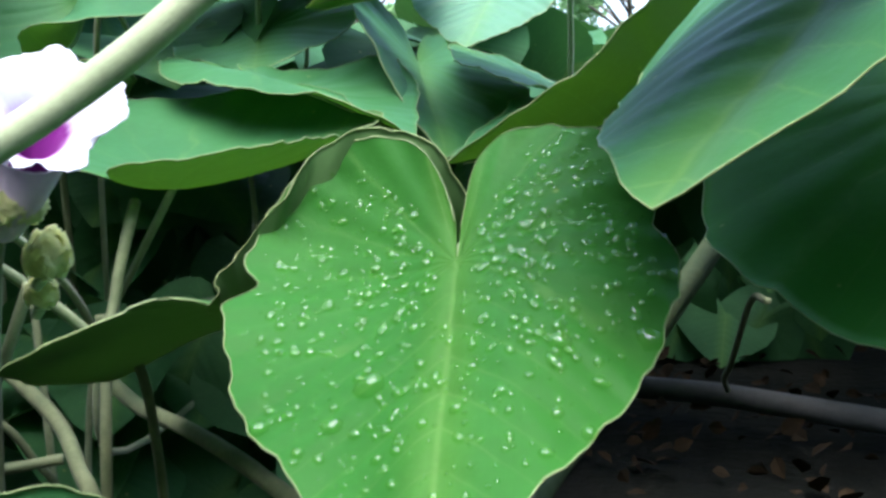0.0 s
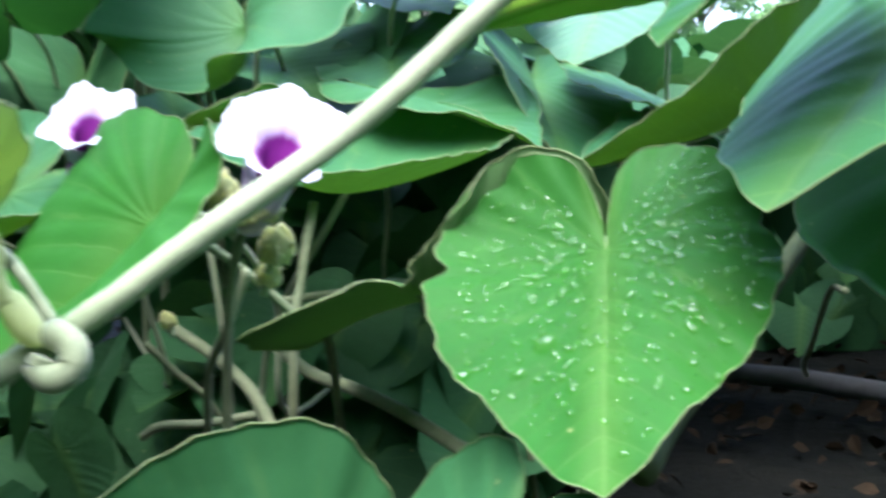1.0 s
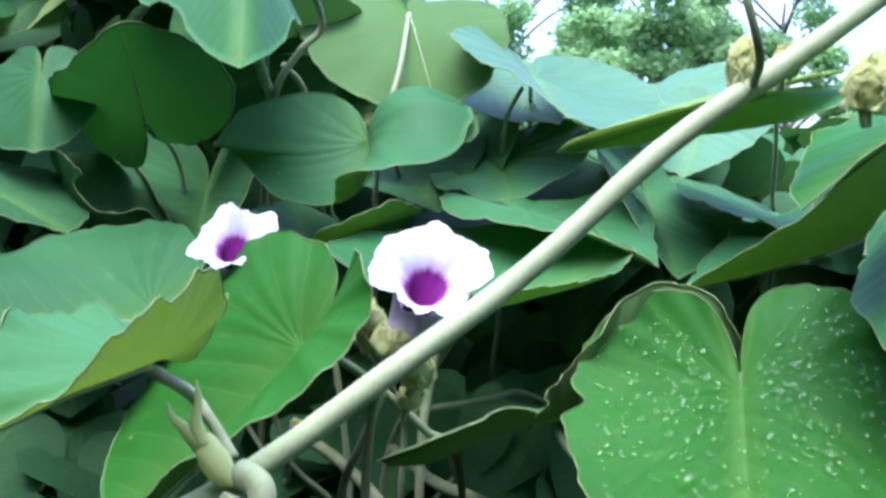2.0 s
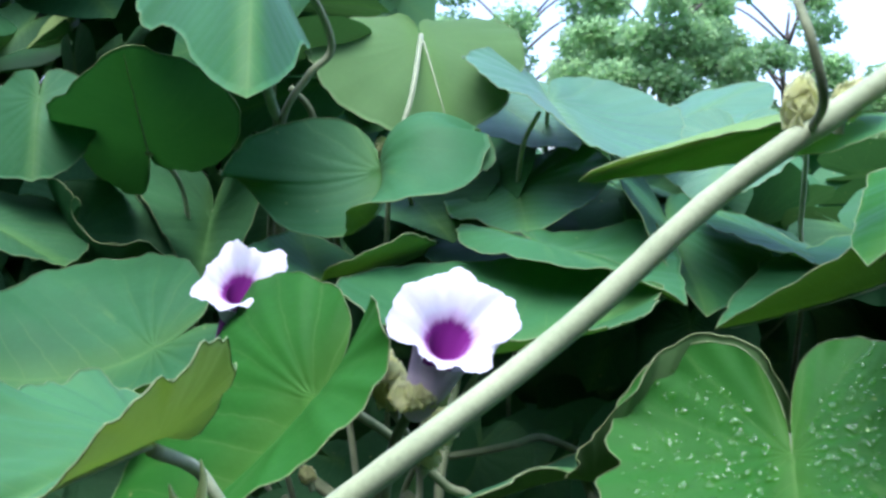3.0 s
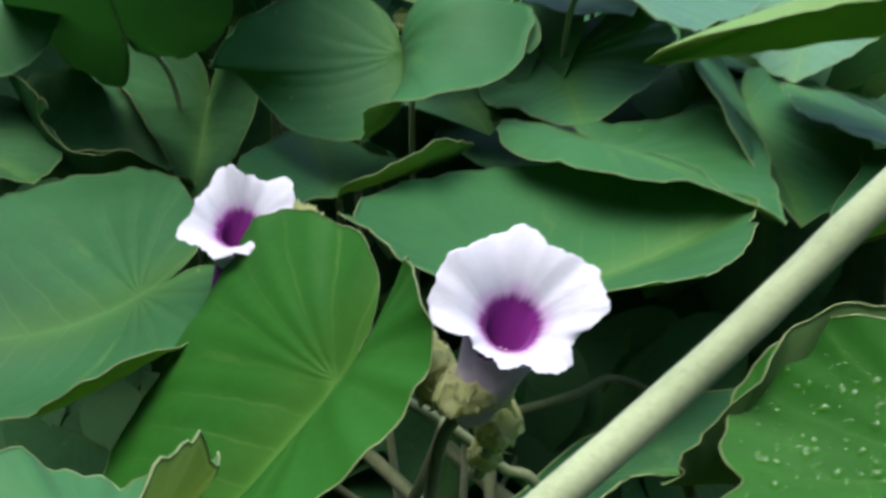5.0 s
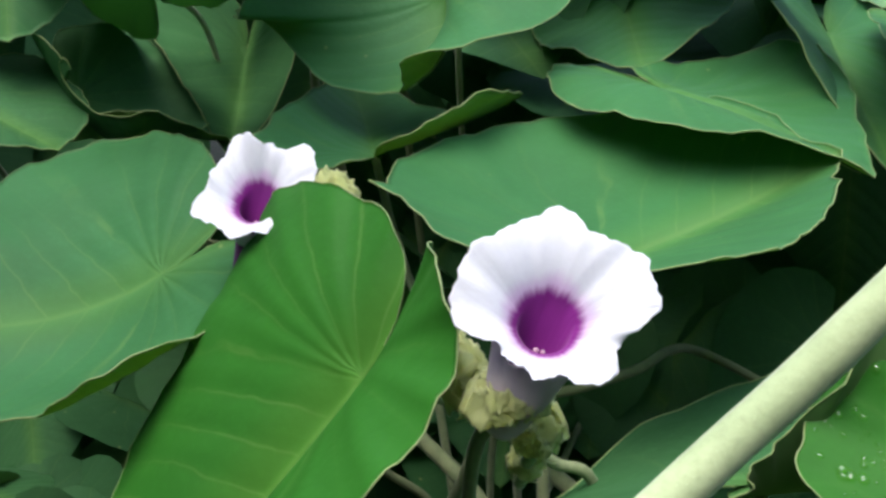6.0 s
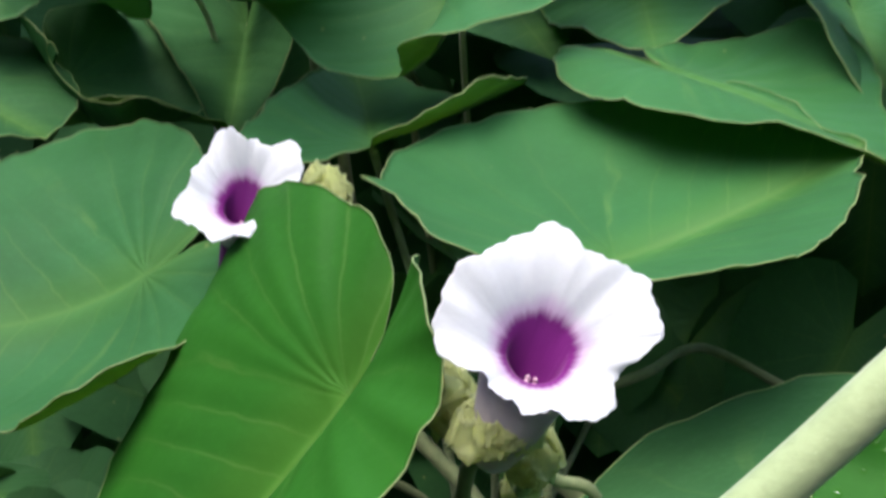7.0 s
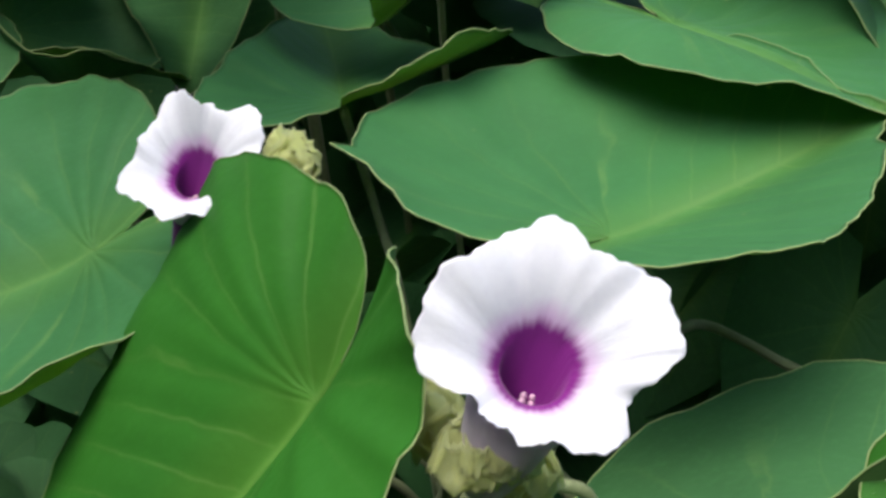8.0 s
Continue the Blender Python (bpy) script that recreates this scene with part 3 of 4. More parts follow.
def tree(x, y, height, spread, seed, label):
    rng = np.random.RandomState(seed)
    top = thing("tree", pose(x, y, SOIL), label=label, category="tree", group="trees behind the creeper")
    bm = tube([(0, 0, -0.1), (0.05 * spread, 0, height * 0.3), (-0.04 * spread, 0.05, height * 0.6), (0, 0, height * 0.9)], height * 0.022, height * 0.006, 12, 8, 0.15, seed)
    part("trunk", bm, trunk_skin, top)
    tips = []
    for k in range(16):
        f = 0.28 + 0.66 * rng.rand()
        t = rng.rand() * 6.28
        reach = spread * (0.55 + 0.5 * rng.rand()) * (1.15 - 0.6 * abs(f - 0.55))
        end = np.array([reach * math.cos(t), reach * math.sin(t), height * f + 0.25 * reach])
        start = (0, 0, height * f * 0.85)
        midp = (end[0] * 0.5, end[1] * 0.5, (end[2] + start[2]) / 2 + 0.06 * height)
        part("limb", tube([start, midp, tuple(end)], height * 0.008, height * 0.002, 7, 5, 0.1, k), trunk_skin, top)
        tips += [end, end * 0.75 + np.array([0, 0, 0.3 * rng.randn()]), (np.array(midp) + end) / 2]
    tips = np.array(tips)

    def place(r):
        c = tips[r.randint(len(tips))]
        g = r.randn(3)
        g /= np.linalg.norm(g)
        return c + g * spread * 0.20 * r.rand() ** 0.6 * np.array([1, 1, 0.75])

    v, f = leaf_cards(rng, 18000, place, 0.11)
    tagged(mesh_object("crown", v, f, [crown_skin], top, "loose crown of small green leaves", smooth=False), kind="stuff")
    return top


tree(1.2, 19.0, 4.3, 2.1, 3, "bushy green tree against the white sky")
tree(3.6, 21.0, 4.5, 2.0, 4, "loose-crowned green tree beyond the creeper")
tree(-1.6, 22.0, 4.9, 2.3, 5, "leafy tree at the edge of the sky")
tree(-5.5, 21.0, 5.6, 2.6, 6, "tall leafy tree behind the creeper")
tree(6.3, 20.0, 3.4, 1.8, 7, "low leafy tree under the open sky")


def leaf_wall(name, count, seed, label, where, size=(0.08, 0.13), face_mat=None):
    """The unlit depth of the creeper, and leaf screens added to block light: many heart-shaped leaves, joined, too deep
    in to be told apart.
    """
    rng = np.random.RandomState(seed)
    verts, faces, slots, uv = [], [], [], []
    for k in range(count):
        spot, face = where(rng)
        s = size[0] + (size[1] - size[0]) * rng.rand()
        g, ve = leaf_shape(12, 5, fold=(0.3 * rng.randn(), 0.3 * rng.randn()), curl=(0.3 * rng.randn(), 0.3 * rng.randn()), droop=-0.5 * rng.rand(), seed=k)
        z = Vector(face) + Vector(rng.randn(3) * 0.35)
        z.normalize()
        y = Vector((rng.randn() * 0.6, -0.5, -0.9))
        y = (y - z * y.dot(z)).normalized()
        m = np.array([y.cross(z), y, z]).T
        p = (g.reshape(-1, 3) * s) @ m.T + np.array(spot)
        o = len(verts)
        nt, no = g.shape[:2]
        verts += [tuple(q) for q in p]
        uv += [tuple(q) for q in ve.reshape(-1, 2)]
        verts.append(tuple(np.array(spot)))
        uv.append((0, 0))
        hub = len(verts) - 1
        for i in range(nt - 1):
            faces.append((hub, o + (i + 1) * no, o + i * no))
            slots.append(0)
            for j in range(no - 1):
                a, b = o + i * no + j, o + (i + 1) * no + j
                faces.append((a, b, b + 1, a + 1))
                slots.append(0)
    ob = mesh_object(name, verts, faces, [face_mat or dimmed_leaf], None, "", slots)
    layer = ob.data.uv_layers.new(name="veins")
    idx = np.zeros(len(ob.data.loops), int)
    ob.data.loops.foreach_get("vertex_index", idx)
    layer.data.foreach_set("uv", np.array(uv, dtype=np.float32)[idx].ravel())
    return tagged(ob, label=label, category="foliage", kind="stuff")


def deep_wall(r):
    x = -1.6 + 3.4 * r.rand()
    top = 1.12 + 0.30 * max(0, min(1, (-x - 0.25) / 0.25)) + 0.08 * max(0, x)
    y, z = 0.90 + 0.5 * r.rand() + 0.15 * abs(x), SOIL + (top - SOIL) * r.rand()
    if x > 0.05 and z < 1.03:
        y += 0.6
    return (x, y, z), (0, -0.8, 0.35)


# flat leaf cover, added to keep skylight off the leaves deep inside
def shade_roof(r):
    x = -1.7 + 3.5 * r.rand()
    y = 0.90 + 1.3 * r.rand()
    top = 1.13 + 0.05 * (y - 0.9) + 0.30 * max(0, min(1, (-x - 0.25) / 0.25))
    return (x, y, top + 0.06 * r.rand()), (0, -0.15, 1.0)


# leaf masses added beyond both edges of the view to block skylight
def shade_flanks(r):
    side = -1 if r.rand() < 0.35 else 1
    x = -0.95 - 0.6 * r.rand() if side < 0 else 0.45 + 0.7 * r.rand()
    low = 0.9 if side < 0 else 1.12
    return (x, 0.15 + 1.0 * r.rand(), low + (1.34 - low) * r.rand()), (-0.3 * side, -0.3, 0.9)


# unseen leaf mass added on the left to hold light off the left leaves
def shade_rise(r):
    return (-0.80 - 0.6 * r.rand(), 0.0 + 0.65 * r.rand(), 1.0 + 1.2 * r.rand()), (0.6, -0.1, 0.7)


# unseen leaf screen added behind the camera to cut low skylight
def hedge(r):
    t = -0.2 + (math.pi + 0.4) * r.rand()
    far = 1.9 + 0.5 * r.rand()
    return (far * 1.2 * math.cos(t), 0.3 - far * math.sin(t), SOIL + 2.3 * r.rand()), (-math.cos(t), math.sin(t), 0.7)


leaf_wall("foliage", 620, 21, "dense dark foliage deep inside the creeper", deep_wall)
leaf_wall("foliage", 620, 26, "close roof of leaves over the creeper", shade_roof, (0.10, 0.16))
leaf_wall("foliage", 330, 24, "shaded leaves on the flanks of the creeper", shade_flanks, (0.10, 0.15))
leaf_wall("foliage", 330, 27, "leaves climbing on the far side", lambda r: ((-1.4 + 1.05 * r.rand(), 1.25 + 0.5 * r.rand(), 1.15 + 0.65 * r.rand()), (0.1, -0.5, 0.8)), (0.07, 0.12), thin_top)
leaf_wall("hedge", 1000, 25, "tall leafy hedge across the path", hedge, (0.24, 0.38))
leaf_wall("foliage", 330, 41, "leaves of the creeper climbing beside the path", shade_rise, (0.12, 0.18))

leaf_wall("foliage", 60, 28, "shaded undergrowth beneath the creeper's leaves", lambda r: ((-0.80 + 0.45 * r.rand(), 0.60 + 0.5 * r.rand(), 0.79 + 0.10 * r.rand()), (0.1, -0.4, 0.8)), (0.08, 0.12))
leaf_wall("foliage", 60, 29, "shaded undergrowth behind the stems", lambda r: ((-0.35 + 0.33 * r.rand(), 0.76 + 0.2 * r.rand(), 0.80 + 0.16 * r.rand()), (0, -0.6, 0.6)), (0.08, 0.12))


# unseen low leaf screen, added so the near, low leaves get less front light
def bush(r):
    a = -0.1 + (math.pi + 0.2) * r.rand()
    far = 1.0 + 0.35 * r.rand()
    return (far * 1.3 * math.cos(a), 0.25 - far * math.sin(a), SOIL + 0.92 * r.rand()), (-math.cos(a), math.sin(a), 0.8)


leaf_wall("bush", 520, 43, "waist-high leafy bush along the path", bush, (0.12, 0.20))


def litter(count, seed):
    """Fallen leaves, chips and bits of twig strewn over the soil."""
    rng = np.random.RandomState(seed)

    def place(r):
        x, y = -0.9 + 2.2 * r.rand(), 0.2 + 1.5 * r.rand()
        return np.array([x, y, SOIL + 0.008 + 0.02 * noise.noise(Vector((x * 3, y * 3, 0))) + 0.02 * r.rand()])

    v, f = leaf_cards(rng, count, place, 0.022, 0.1)
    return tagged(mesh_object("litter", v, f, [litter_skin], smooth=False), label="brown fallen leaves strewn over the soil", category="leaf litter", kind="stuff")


litter(1500, 31)

# ---- the creeper's leaves ----
leaf((0.004, 0.390, 1.056), (-36.1, 13.0, 166.4), 0.1262, "large bright green heart-shaped leaf covered with raindrops",
     width=(0.98, 1.08), fold=(0.18, -0.29), curl=(-1.15, 0.92), droop=0.03, lobe_droop=(-0.34, -1.52), twist=0.12, lobe=(1.19, 1.22), tip=0.11, n_turn=100, n_out=44, wave=0.01, seed=1, age="fresh", rib=0.0013, notches=((1.66, 0.1, 0.1), (-1.7, 0.16, 0.09)))
leaf((0.193, 0.456, 1.214), (-38.8, 1.8, 136.4), 0.1993, "broad ribbed grey-green leaf hanging over a darker one",
     width=(1.24, 1.09), fold=(0.48, -0.03), curl=(-0.83, -1.3), droop=0.15, lobe_droop=(0.08, 0.03), twist=0.03, lobe=(1.0, 0.75), tip=0.21, n_turn=100, n_out=50, wave=0.014, seed=2, age="mature", rib=0.003)
leaf((0.231, 0.479, 1.122), (-37.7, 20.8, 162.7), 0.1850, "dark green leaf hanging in the shade of another",
     width=(1.0, 1.11), fold=(-0.0, -0.01), curl=(-0.0, -0.15), droop=-0.19, lobe_droop=(0.0, -0.02), twist=0.19, lobe=(1.0, 1.05), tip=-0.05, seed=3, age="fresh")
leaf((0.158, 0.718, 1.132), (-26, 27.5, 102.3), 0.1719, "leaf arching over with its olive underside showing",
     width=(1.0, 1.03), fold=(0.32, 0.54), curl=(-0.02, 0.11), droop=0.22, lobe_droop=0.0, twist=0.29, lobe=(1.0, 0.99), tip=0.02, seed=4, age="mature")
leaf((-0.372, 0.584, 1.071), (-28.8, -20.6, 112.8), 0.1626, "large smooth green leaf lying beside the smaller flower",
     width=(1.08, 1.49), fold=(-0.45, 0.29), curl=(2.18, -0.52), droop=1.05, lobe_droop=(-0.2, 1.3), twist=0.12, lobe=(0.86, 0.67), tip=-0.01, n_turn=60, n_out=20, seed=5)
leaf((-0.235, 0.472, 1.059), (-49.4, -15.4, 131.0), 0.1560, "green leaf folded along its midrib below the smaller flower",
     width=(0.83, 1.58), fold=(0.78, 0.63), curl=(-1.5, -1.61), droop=0.12, lobe_droop=(-1.23, 0.79), twist=-0.27, lobe=(1.14, 0.81), tip=-0.04, n_turn=60, n_out=20, seed=6, age="fresh", rib=0.001)
leaf((-0.233, 0.244, 1.085), (-8.6, -10.9, 157.9), 0.0805, "young leaf with a wavy yellow-green rolled edge", stalk=((-0.235, 0.290, 1.064), (-0.227, 0.293, 1.052), (-0.216, 0.290, 1.037)),
     width=(0.94, 0.98), fold=(0.87, 0.15), curl=(0.66, 0.08), droop=-0.09, lobe_droop=0.19, twist=0.38, lobe=(0.89, 1.0), tip=-0.03, stalk_r=0.0026, wave=0.035, seed=7, age="young", n_turn=60, n_out=18)
leaf((-0.259, 0.789, 1.196), (-79.5, 30.2, 136.2), 0.1549, "dull green heart-shaped leaf with a bent tip",
     width=(0.95, 1.39), fold=(0.57, 0.84), curl=(-3.86, 0.77), droop=1.87, lobe_droop=(3.97, -0.2), twist=-0.37, lobe=(1.46, 0.95), tip=-0.45, seed=8)
leaf((-0.122, 0.725, 1.138), (-8.0, 18.9, -136.4), 0.1369, "narrow-looking folded leaf with a paler lobe",
     width=(1.24, 0.64), fold=(-0.67, 0.66), curl=(1.4, -2.2), droop=-0.27, lobe_droop=(-1.55, -0.27), twist=0.18, lobe=(0.64, 1.12), tip=0.03, seed=9)
leaf((-0.145, 0.595, 1.073), (2.5, 47.7, -44.2), 0.1607, "wide green leaf spread flat behind the large flower", stalk=((-0.174, 0.623, 1.029), (-0.202, 0.659, 0.989), (-0.225, 0.684, 0.926), (-0.236, 0.702, 0.774)),
     width=(1.35, 1.04), fold=(-0.61, 0.98), curl=(0.3, 0.23), droop=1.07, lobe_droop=(-1.12, -1.23), twist=0.03, lobe=(1.03, 1.08), tip=-0.21, n_turn=60, n_out=20, seed=10, notches=((0.23, 0.025, 0.1), (-2.28, 0.035, -0.1)))
leaf((-0.285, 0.693, 1.110), (-3.5, -16.1, 16.7), 0.1321, "dark leaf seen from below on a thin stalk", stalk=((-0.293, 0.747, 1.06), (-0.283, 0.738, 1.029), (-0.264, 0.696, 1.006), (-0.25, 0.677, 0.924), (-0.242, 0.68, 0.768)),
     width=(0.87, 1.14), fold=(0.37, -0.09), curl=(-0.13, 0.41), droop=0.52, lobe_droop=(-0.4, -0.52), twist=-0.49, lobe=(1.07, 0.97), tip=0.18, seed=11, age="mature", stalk_r=0.0025)
leaf((-0.557, 0.786, 1.257), (-53.2, 7.6, -171.0), 0.1043, "pale green leaf with a small torn hole",
     width=(0.81, 0.97), fold=(-0.36, -0.25), curl=(0.24, -0.07), droop=-0.27, lobe_droop=(0.16, 0.12), twist=0.16, lobe=(0.88, 1.01), tip=-0.17, seed=12)
leaf((-0.466, 0.807, 1.214), (32.3, -5.9, 188.7), 0.1348, "dark green leaf with a deep notch between its lobes", stalk=((-0.468, 0.845, 1.206), (-0.47, 0.91, 1.16), (-0.47, 0.94, 1.0), (-0.47, 0.95, 0.78)),
     width=(0.99, 0.99), fold=(0.15, 0.2), curl=(0.34, -0.08), droop=0.04, lobe_droop=(-0.9, 0.99), twist=-0.63, lobe=(0.71, 1.29), tip=0.0, seed=13, age="dull")
# the next three leaves carry their shade in the face colour
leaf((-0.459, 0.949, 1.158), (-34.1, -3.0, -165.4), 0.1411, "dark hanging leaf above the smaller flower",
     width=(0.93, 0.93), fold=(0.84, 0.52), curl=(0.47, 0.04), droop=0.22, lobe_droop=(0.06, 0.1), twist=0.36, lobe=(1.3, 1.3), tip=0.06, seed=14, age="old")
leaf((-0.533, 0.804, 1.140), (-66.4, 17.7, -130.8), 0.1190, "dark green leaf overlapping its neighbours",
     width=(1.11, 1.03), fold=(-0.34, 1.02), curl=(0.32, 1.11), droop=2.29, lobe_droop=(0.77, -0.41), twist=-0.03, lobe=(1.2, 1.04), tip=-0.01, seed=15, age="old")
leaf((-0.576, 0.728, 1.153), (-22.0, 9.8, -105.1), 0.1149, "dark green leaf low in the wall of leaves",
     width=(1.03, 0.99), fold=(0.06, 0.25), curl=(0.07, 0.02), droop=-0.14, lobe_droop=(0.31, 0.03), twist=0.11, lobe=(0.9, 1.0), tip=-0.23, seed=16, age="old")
leaf((-0.493, 0.833, 1.107), (7.1, 0.3, -160.9), 0.0962, "green leaf tucked behind a larger one",
     width=(1.0, 1.0), fold=(-0.13, 0.17), curl=(-0.04, -0.5), droop=0.6, lobe_droop=(-0.01, -0.11), twist=0.1, lobe=(1.0, 0.96), tip=-0.21, seed=17)
leaf((-0.353, 0.729, 1.385), (-26.3, -9.5, -154.4), 0.1612, "pale green leaf hanging tip down at the top",
     width=(1.03, 1.09), fold=(-0.79, -0.73), curl=(-0.3, -0.37), droop=-0.34, lobe_droop=(-0.0, -0.0), twist=-0.12, lobe=(1.01, 1.0), tip=0.45, seed=18)
leaf((-0.244, 0.928, 1.324), (-142.7, -12.4, 11.7), 0.1589, "round leaf lit from behind, underside showing", stalk=((-0.241, 0.847, 1.261), (-0.253, 0.824, 1.201), (-0.261, 0.837, 1.089), (-0.259, 0.857, 0.745)),
     width=(1.08, 0.94), fold=(0.03, 0.2), curl=(-0.42, -0.19), droop=0.58, lobe_droop=(-0.39, -1.07), twist=-0.05, lobe=(1.23, 1.15), tip=-0.18, seed=19, age="thin")
leaf((-0.120, 0.910, 1.266), (-22.9, 1.5, -167.9), 0.1654, "pale silvery leaf catching the sky's light",
     width=(1.16, 0.95), fold=(-0.47, 0.74), curl=(0.89, -0.84), droop=0.17, lobe_droop=(-0.62, -0.04), twist=-0.01, lobe=(1.15, 0.78), tip=0.01, seed=20, age="waxy", n_turn=80, n_out=36, rib=0.004)
leaf((0.01, 1.06, 1.257), (23.4, 10.3, -50.9), 0.1271, "small pale leaf facing the sky",
     width=(1.0, 0.98), fold=(-0.1, -0.02), curl=(-0.32, -0.02), droop=-0.03, lobe_droop=-0.01, twist=-0.12, lobe=(1.0, 0.99), tip=0.02, seed=21, age="waxy")
# the young leaf's brighter faces stand in for light through this blade
leaf((0.070, 0.777, 1.235), (-26.6, 67.5, 49.1), 0.1819, "long olive leaf underside above the vine",
     width=(1.11, 0.67), fold=(-1.19, -1.58), curl=(-0.39, 0.33), droop=-0.84, lobe_droop=(0.93, 1.26), twist=0.03, lobe=(1.18, 1.47), tip=-0.07, seed=22, age="young")
leaf((-0.152, 0.914, 1.185), (-22.6, 9.2, -175.1), 0.1394, "dull blue-green leaf in the shade", stalk=((-0.144, 0.879, 1.221), (-0.13, 0.884, 1.251)),
     width=(1.02, 0.79), fold=(0.16, 0.0), curl=(0.03, -0.2), droop=0.22, lobe_droop=-0.26, twist=0.11, lobe=(1.02, 1.03), tip=0.07, seed=23)
leaf((-0.171, 1.002, 1.267), (-28.1, 15.5, -143.9), 0.1233, "pale leaf tucked behind another",
     width=(1.0, 0.99), fold=(0.0, 0.11), curl=(0.0, 0.19), droop=0.13, lobe_droop=0.0, twist=-0.06, lobe=(1.0, 1.0), tip=-0.04, seed=24, age="waxy")
leaf((0.111, 0.384, 1.193), (-10.1, -1.4, 125.3), 0.1158, "light green leaf folded upwards",
     width=(0.99, 0.97), fold=(0.41, -0.07), curl=(-0.09, 0.1), droop=-0.43, lobe_droop=-0.1, twist=-0.11, lobe=(1.0, 0.99), tip=0.09, seed=25, age="fresh")
leaf((-0.131, 0.346, 0.897), (43.4, -54.8, 81.1), 0.1302, "glossy dark green leaf low in the tangle",
     width=(1.0, 1.01), fold=(0.0, 0.25), curl=(-0.0, 0.12), droop=0.25, lobe_droop=(-0.13, -0.2), twist=0.04, lobe=(1.0, 0.82), tip=-0.03, seed=27)
# one face of this leaf has its shade put into the colour
leaf((-0.084, 0.462, 1.024), (-41.6, 71.3, -87.4), 0.1577, "green leaf with a curled edge, dark underneath", stalk=((-0.074, 0.452, 1.004), (-0.016, 0.432, 0.96), (0.002, 0.441, 0.9), (0.01, 0.45, 0.78)),
     wave=0.02, seed=28, age="shaded", n_turn=60, n_out=20, width=(1.33, 1.08), fold=(-1.62, 1.89), curl=(-0.3, 1.59), droop=0.57, lobe_droop=(-3.35, -0.93), twist=-0.97, lobe=(0.75, 0.47), tip=-0.02)
leaf((-0.051, 0.297, 0.934), (-52.0, -7.8, 132.5), 0.1265, "dark green leaf low under the rain-spotted leaf",
     width=(1.0, 1.05), fold=(-0.03, -0.19), curl=(0.0, -0.3), droop=0.0, lobe_droop=(-0.13, -0.15), twist=-0.07, lobe=(0.98, 1.07), tip=0.0, seed=29)
leaf((0.076, 0.787, 1.134), (21.3, 1.1, 52.8), 0.0965, "narrow-looking leaf turned edge on, yellow-green rim",
     width=(1.01, 1.0), fold=(0.03, -0.06), curl=(0.04, -0.19), droop=0.0, lobe_droop=-0.01, twist=0.14, lobe=(1.0, 1.0), tip=-0.02, seed=31)
leaf((0.049, 0.959, 1.234), (-32, -1, 162.7), 0.1180, "pale bluish leaf open to the sky",
     width=(1.01, 1.01), fold=(0.06, 0.03), curl=(-0.02, 0.04), droop=-0.08, lobe_droop=0.0, twist=-0.03, lobe=(1.0, 1.0), tip=0.03, seed=32, age="waxy", n_turn=80, n_out=36, rib=0.004)
leaf((-0.017, 0.835, 1.154), (-29.9, -14.7, -161.4), 0.1335, "dull green leaf with a lighter midrib in shade",
     width=(0.98, 1.0), fold=(0.15, 0.46), curl=(0.02, 0.09), droop=-0.1, lobe_droop=-0.01, twist=0.03, lobe=(0.98, 1.01), tip=0.02, seed=33)

# ---- raindrops on the large leaf ----
def droplet(size, seed, flat=0.7):
    bm = bmesh.new()
    bmesh.ops.create_uvsphere(bm, u_segments=14, v_segments=9, radius=1.0)
    for v in bm.verts:
        w = 1 + 0.38 * noise.noise(v.co * 1.6 + Vector((seed * 3.1, 0, 0)))
        v.co = Vector((v.co.x * w * (1 + 0.25 * math.sin(seed * 2.1)), v.co.y * w * 0.82, max(-0.12, v.co.z) * flat)) * size
    return bm


def on_leaf(label, spots):
    """Poses on the upper face of a placed leaf for (turn from the tip, share of the way out)."""
    m, size, shape = PLACED[label]
    n_turn, n_out = shape["n_turn"], shape["n_out"]
    grid, _ = leaf_shape(n_turn, n_out, **{k: v for k, v in shape.items() if k not in ("n_turn", "n_out", "age")})
    grid = grid * size
    for turn, out in spots:
        i = int(round((turn + 3.10) / 6.20 * 2 * n_turn))
        j = int(round((1 - (1 - out) ** 0.8) * n_out)) - 1
        i, j = max(1, min(2 * n_turn - 1, i)), max(1, min(n_out - 2, j))
        p = Vector(grid[i, j])
        z = (Vector(grid[i, j + 1]) - Vector(grid[i, j - 1])).cross(Vector(grid[i + 1, j]) - Vector(grid[i - 1, j])).normalized()
        if z.z < 0:
            z = -z
        yield m @ Matrix.Translation(p) @ frame_to(z, 40 * i)


RAINY = "large bright green heart-shaped leaf covered with raindrops"
DROPS = [(0.43, 0.57, 5.4), (0.47, 0.78, 3.1), (0.26, 0.53, 2.7), (0.71, 0.97, 3.5), (0.68, 0.87, 2.3), (0.52, 0.73, 1.9), (1.33, 0.24, 2.5), (0.82, 0.3, 2.5), (0.77, 0.24, 2.3), (2.14, 0.15, 1.6), (0.85, 0.12, 2.1), (0.09, 0.45, 2.3), (0.02, 0.44, 1.9), (0.23, 0.73, 1.9), (0.51, 0.93, 2.3), (-0.88, 0.65, 2.1), (-0.64, 0.67, 3.3), (-0.49, 0.55, 1.9), (-0.74, 0.49, 1.9), (-0.57, 0.72, 2.7), (-0.66, 0.77, 2.1), (-0.64, 0.88, 2.5), (-0.27, 0.65, 2.1), (-0.51, 0.98, 2.9), (-0.97, 0.95, 4.1), (-1.33, 0.97, 3.1), (-0.91, 0.29, 1.9), (-1.33, 0.55, 1.4), (-0.3, 0.47, 1.6), (-0.72, 0.68, 1.4), (-0.71, 0.39, 1.4)]
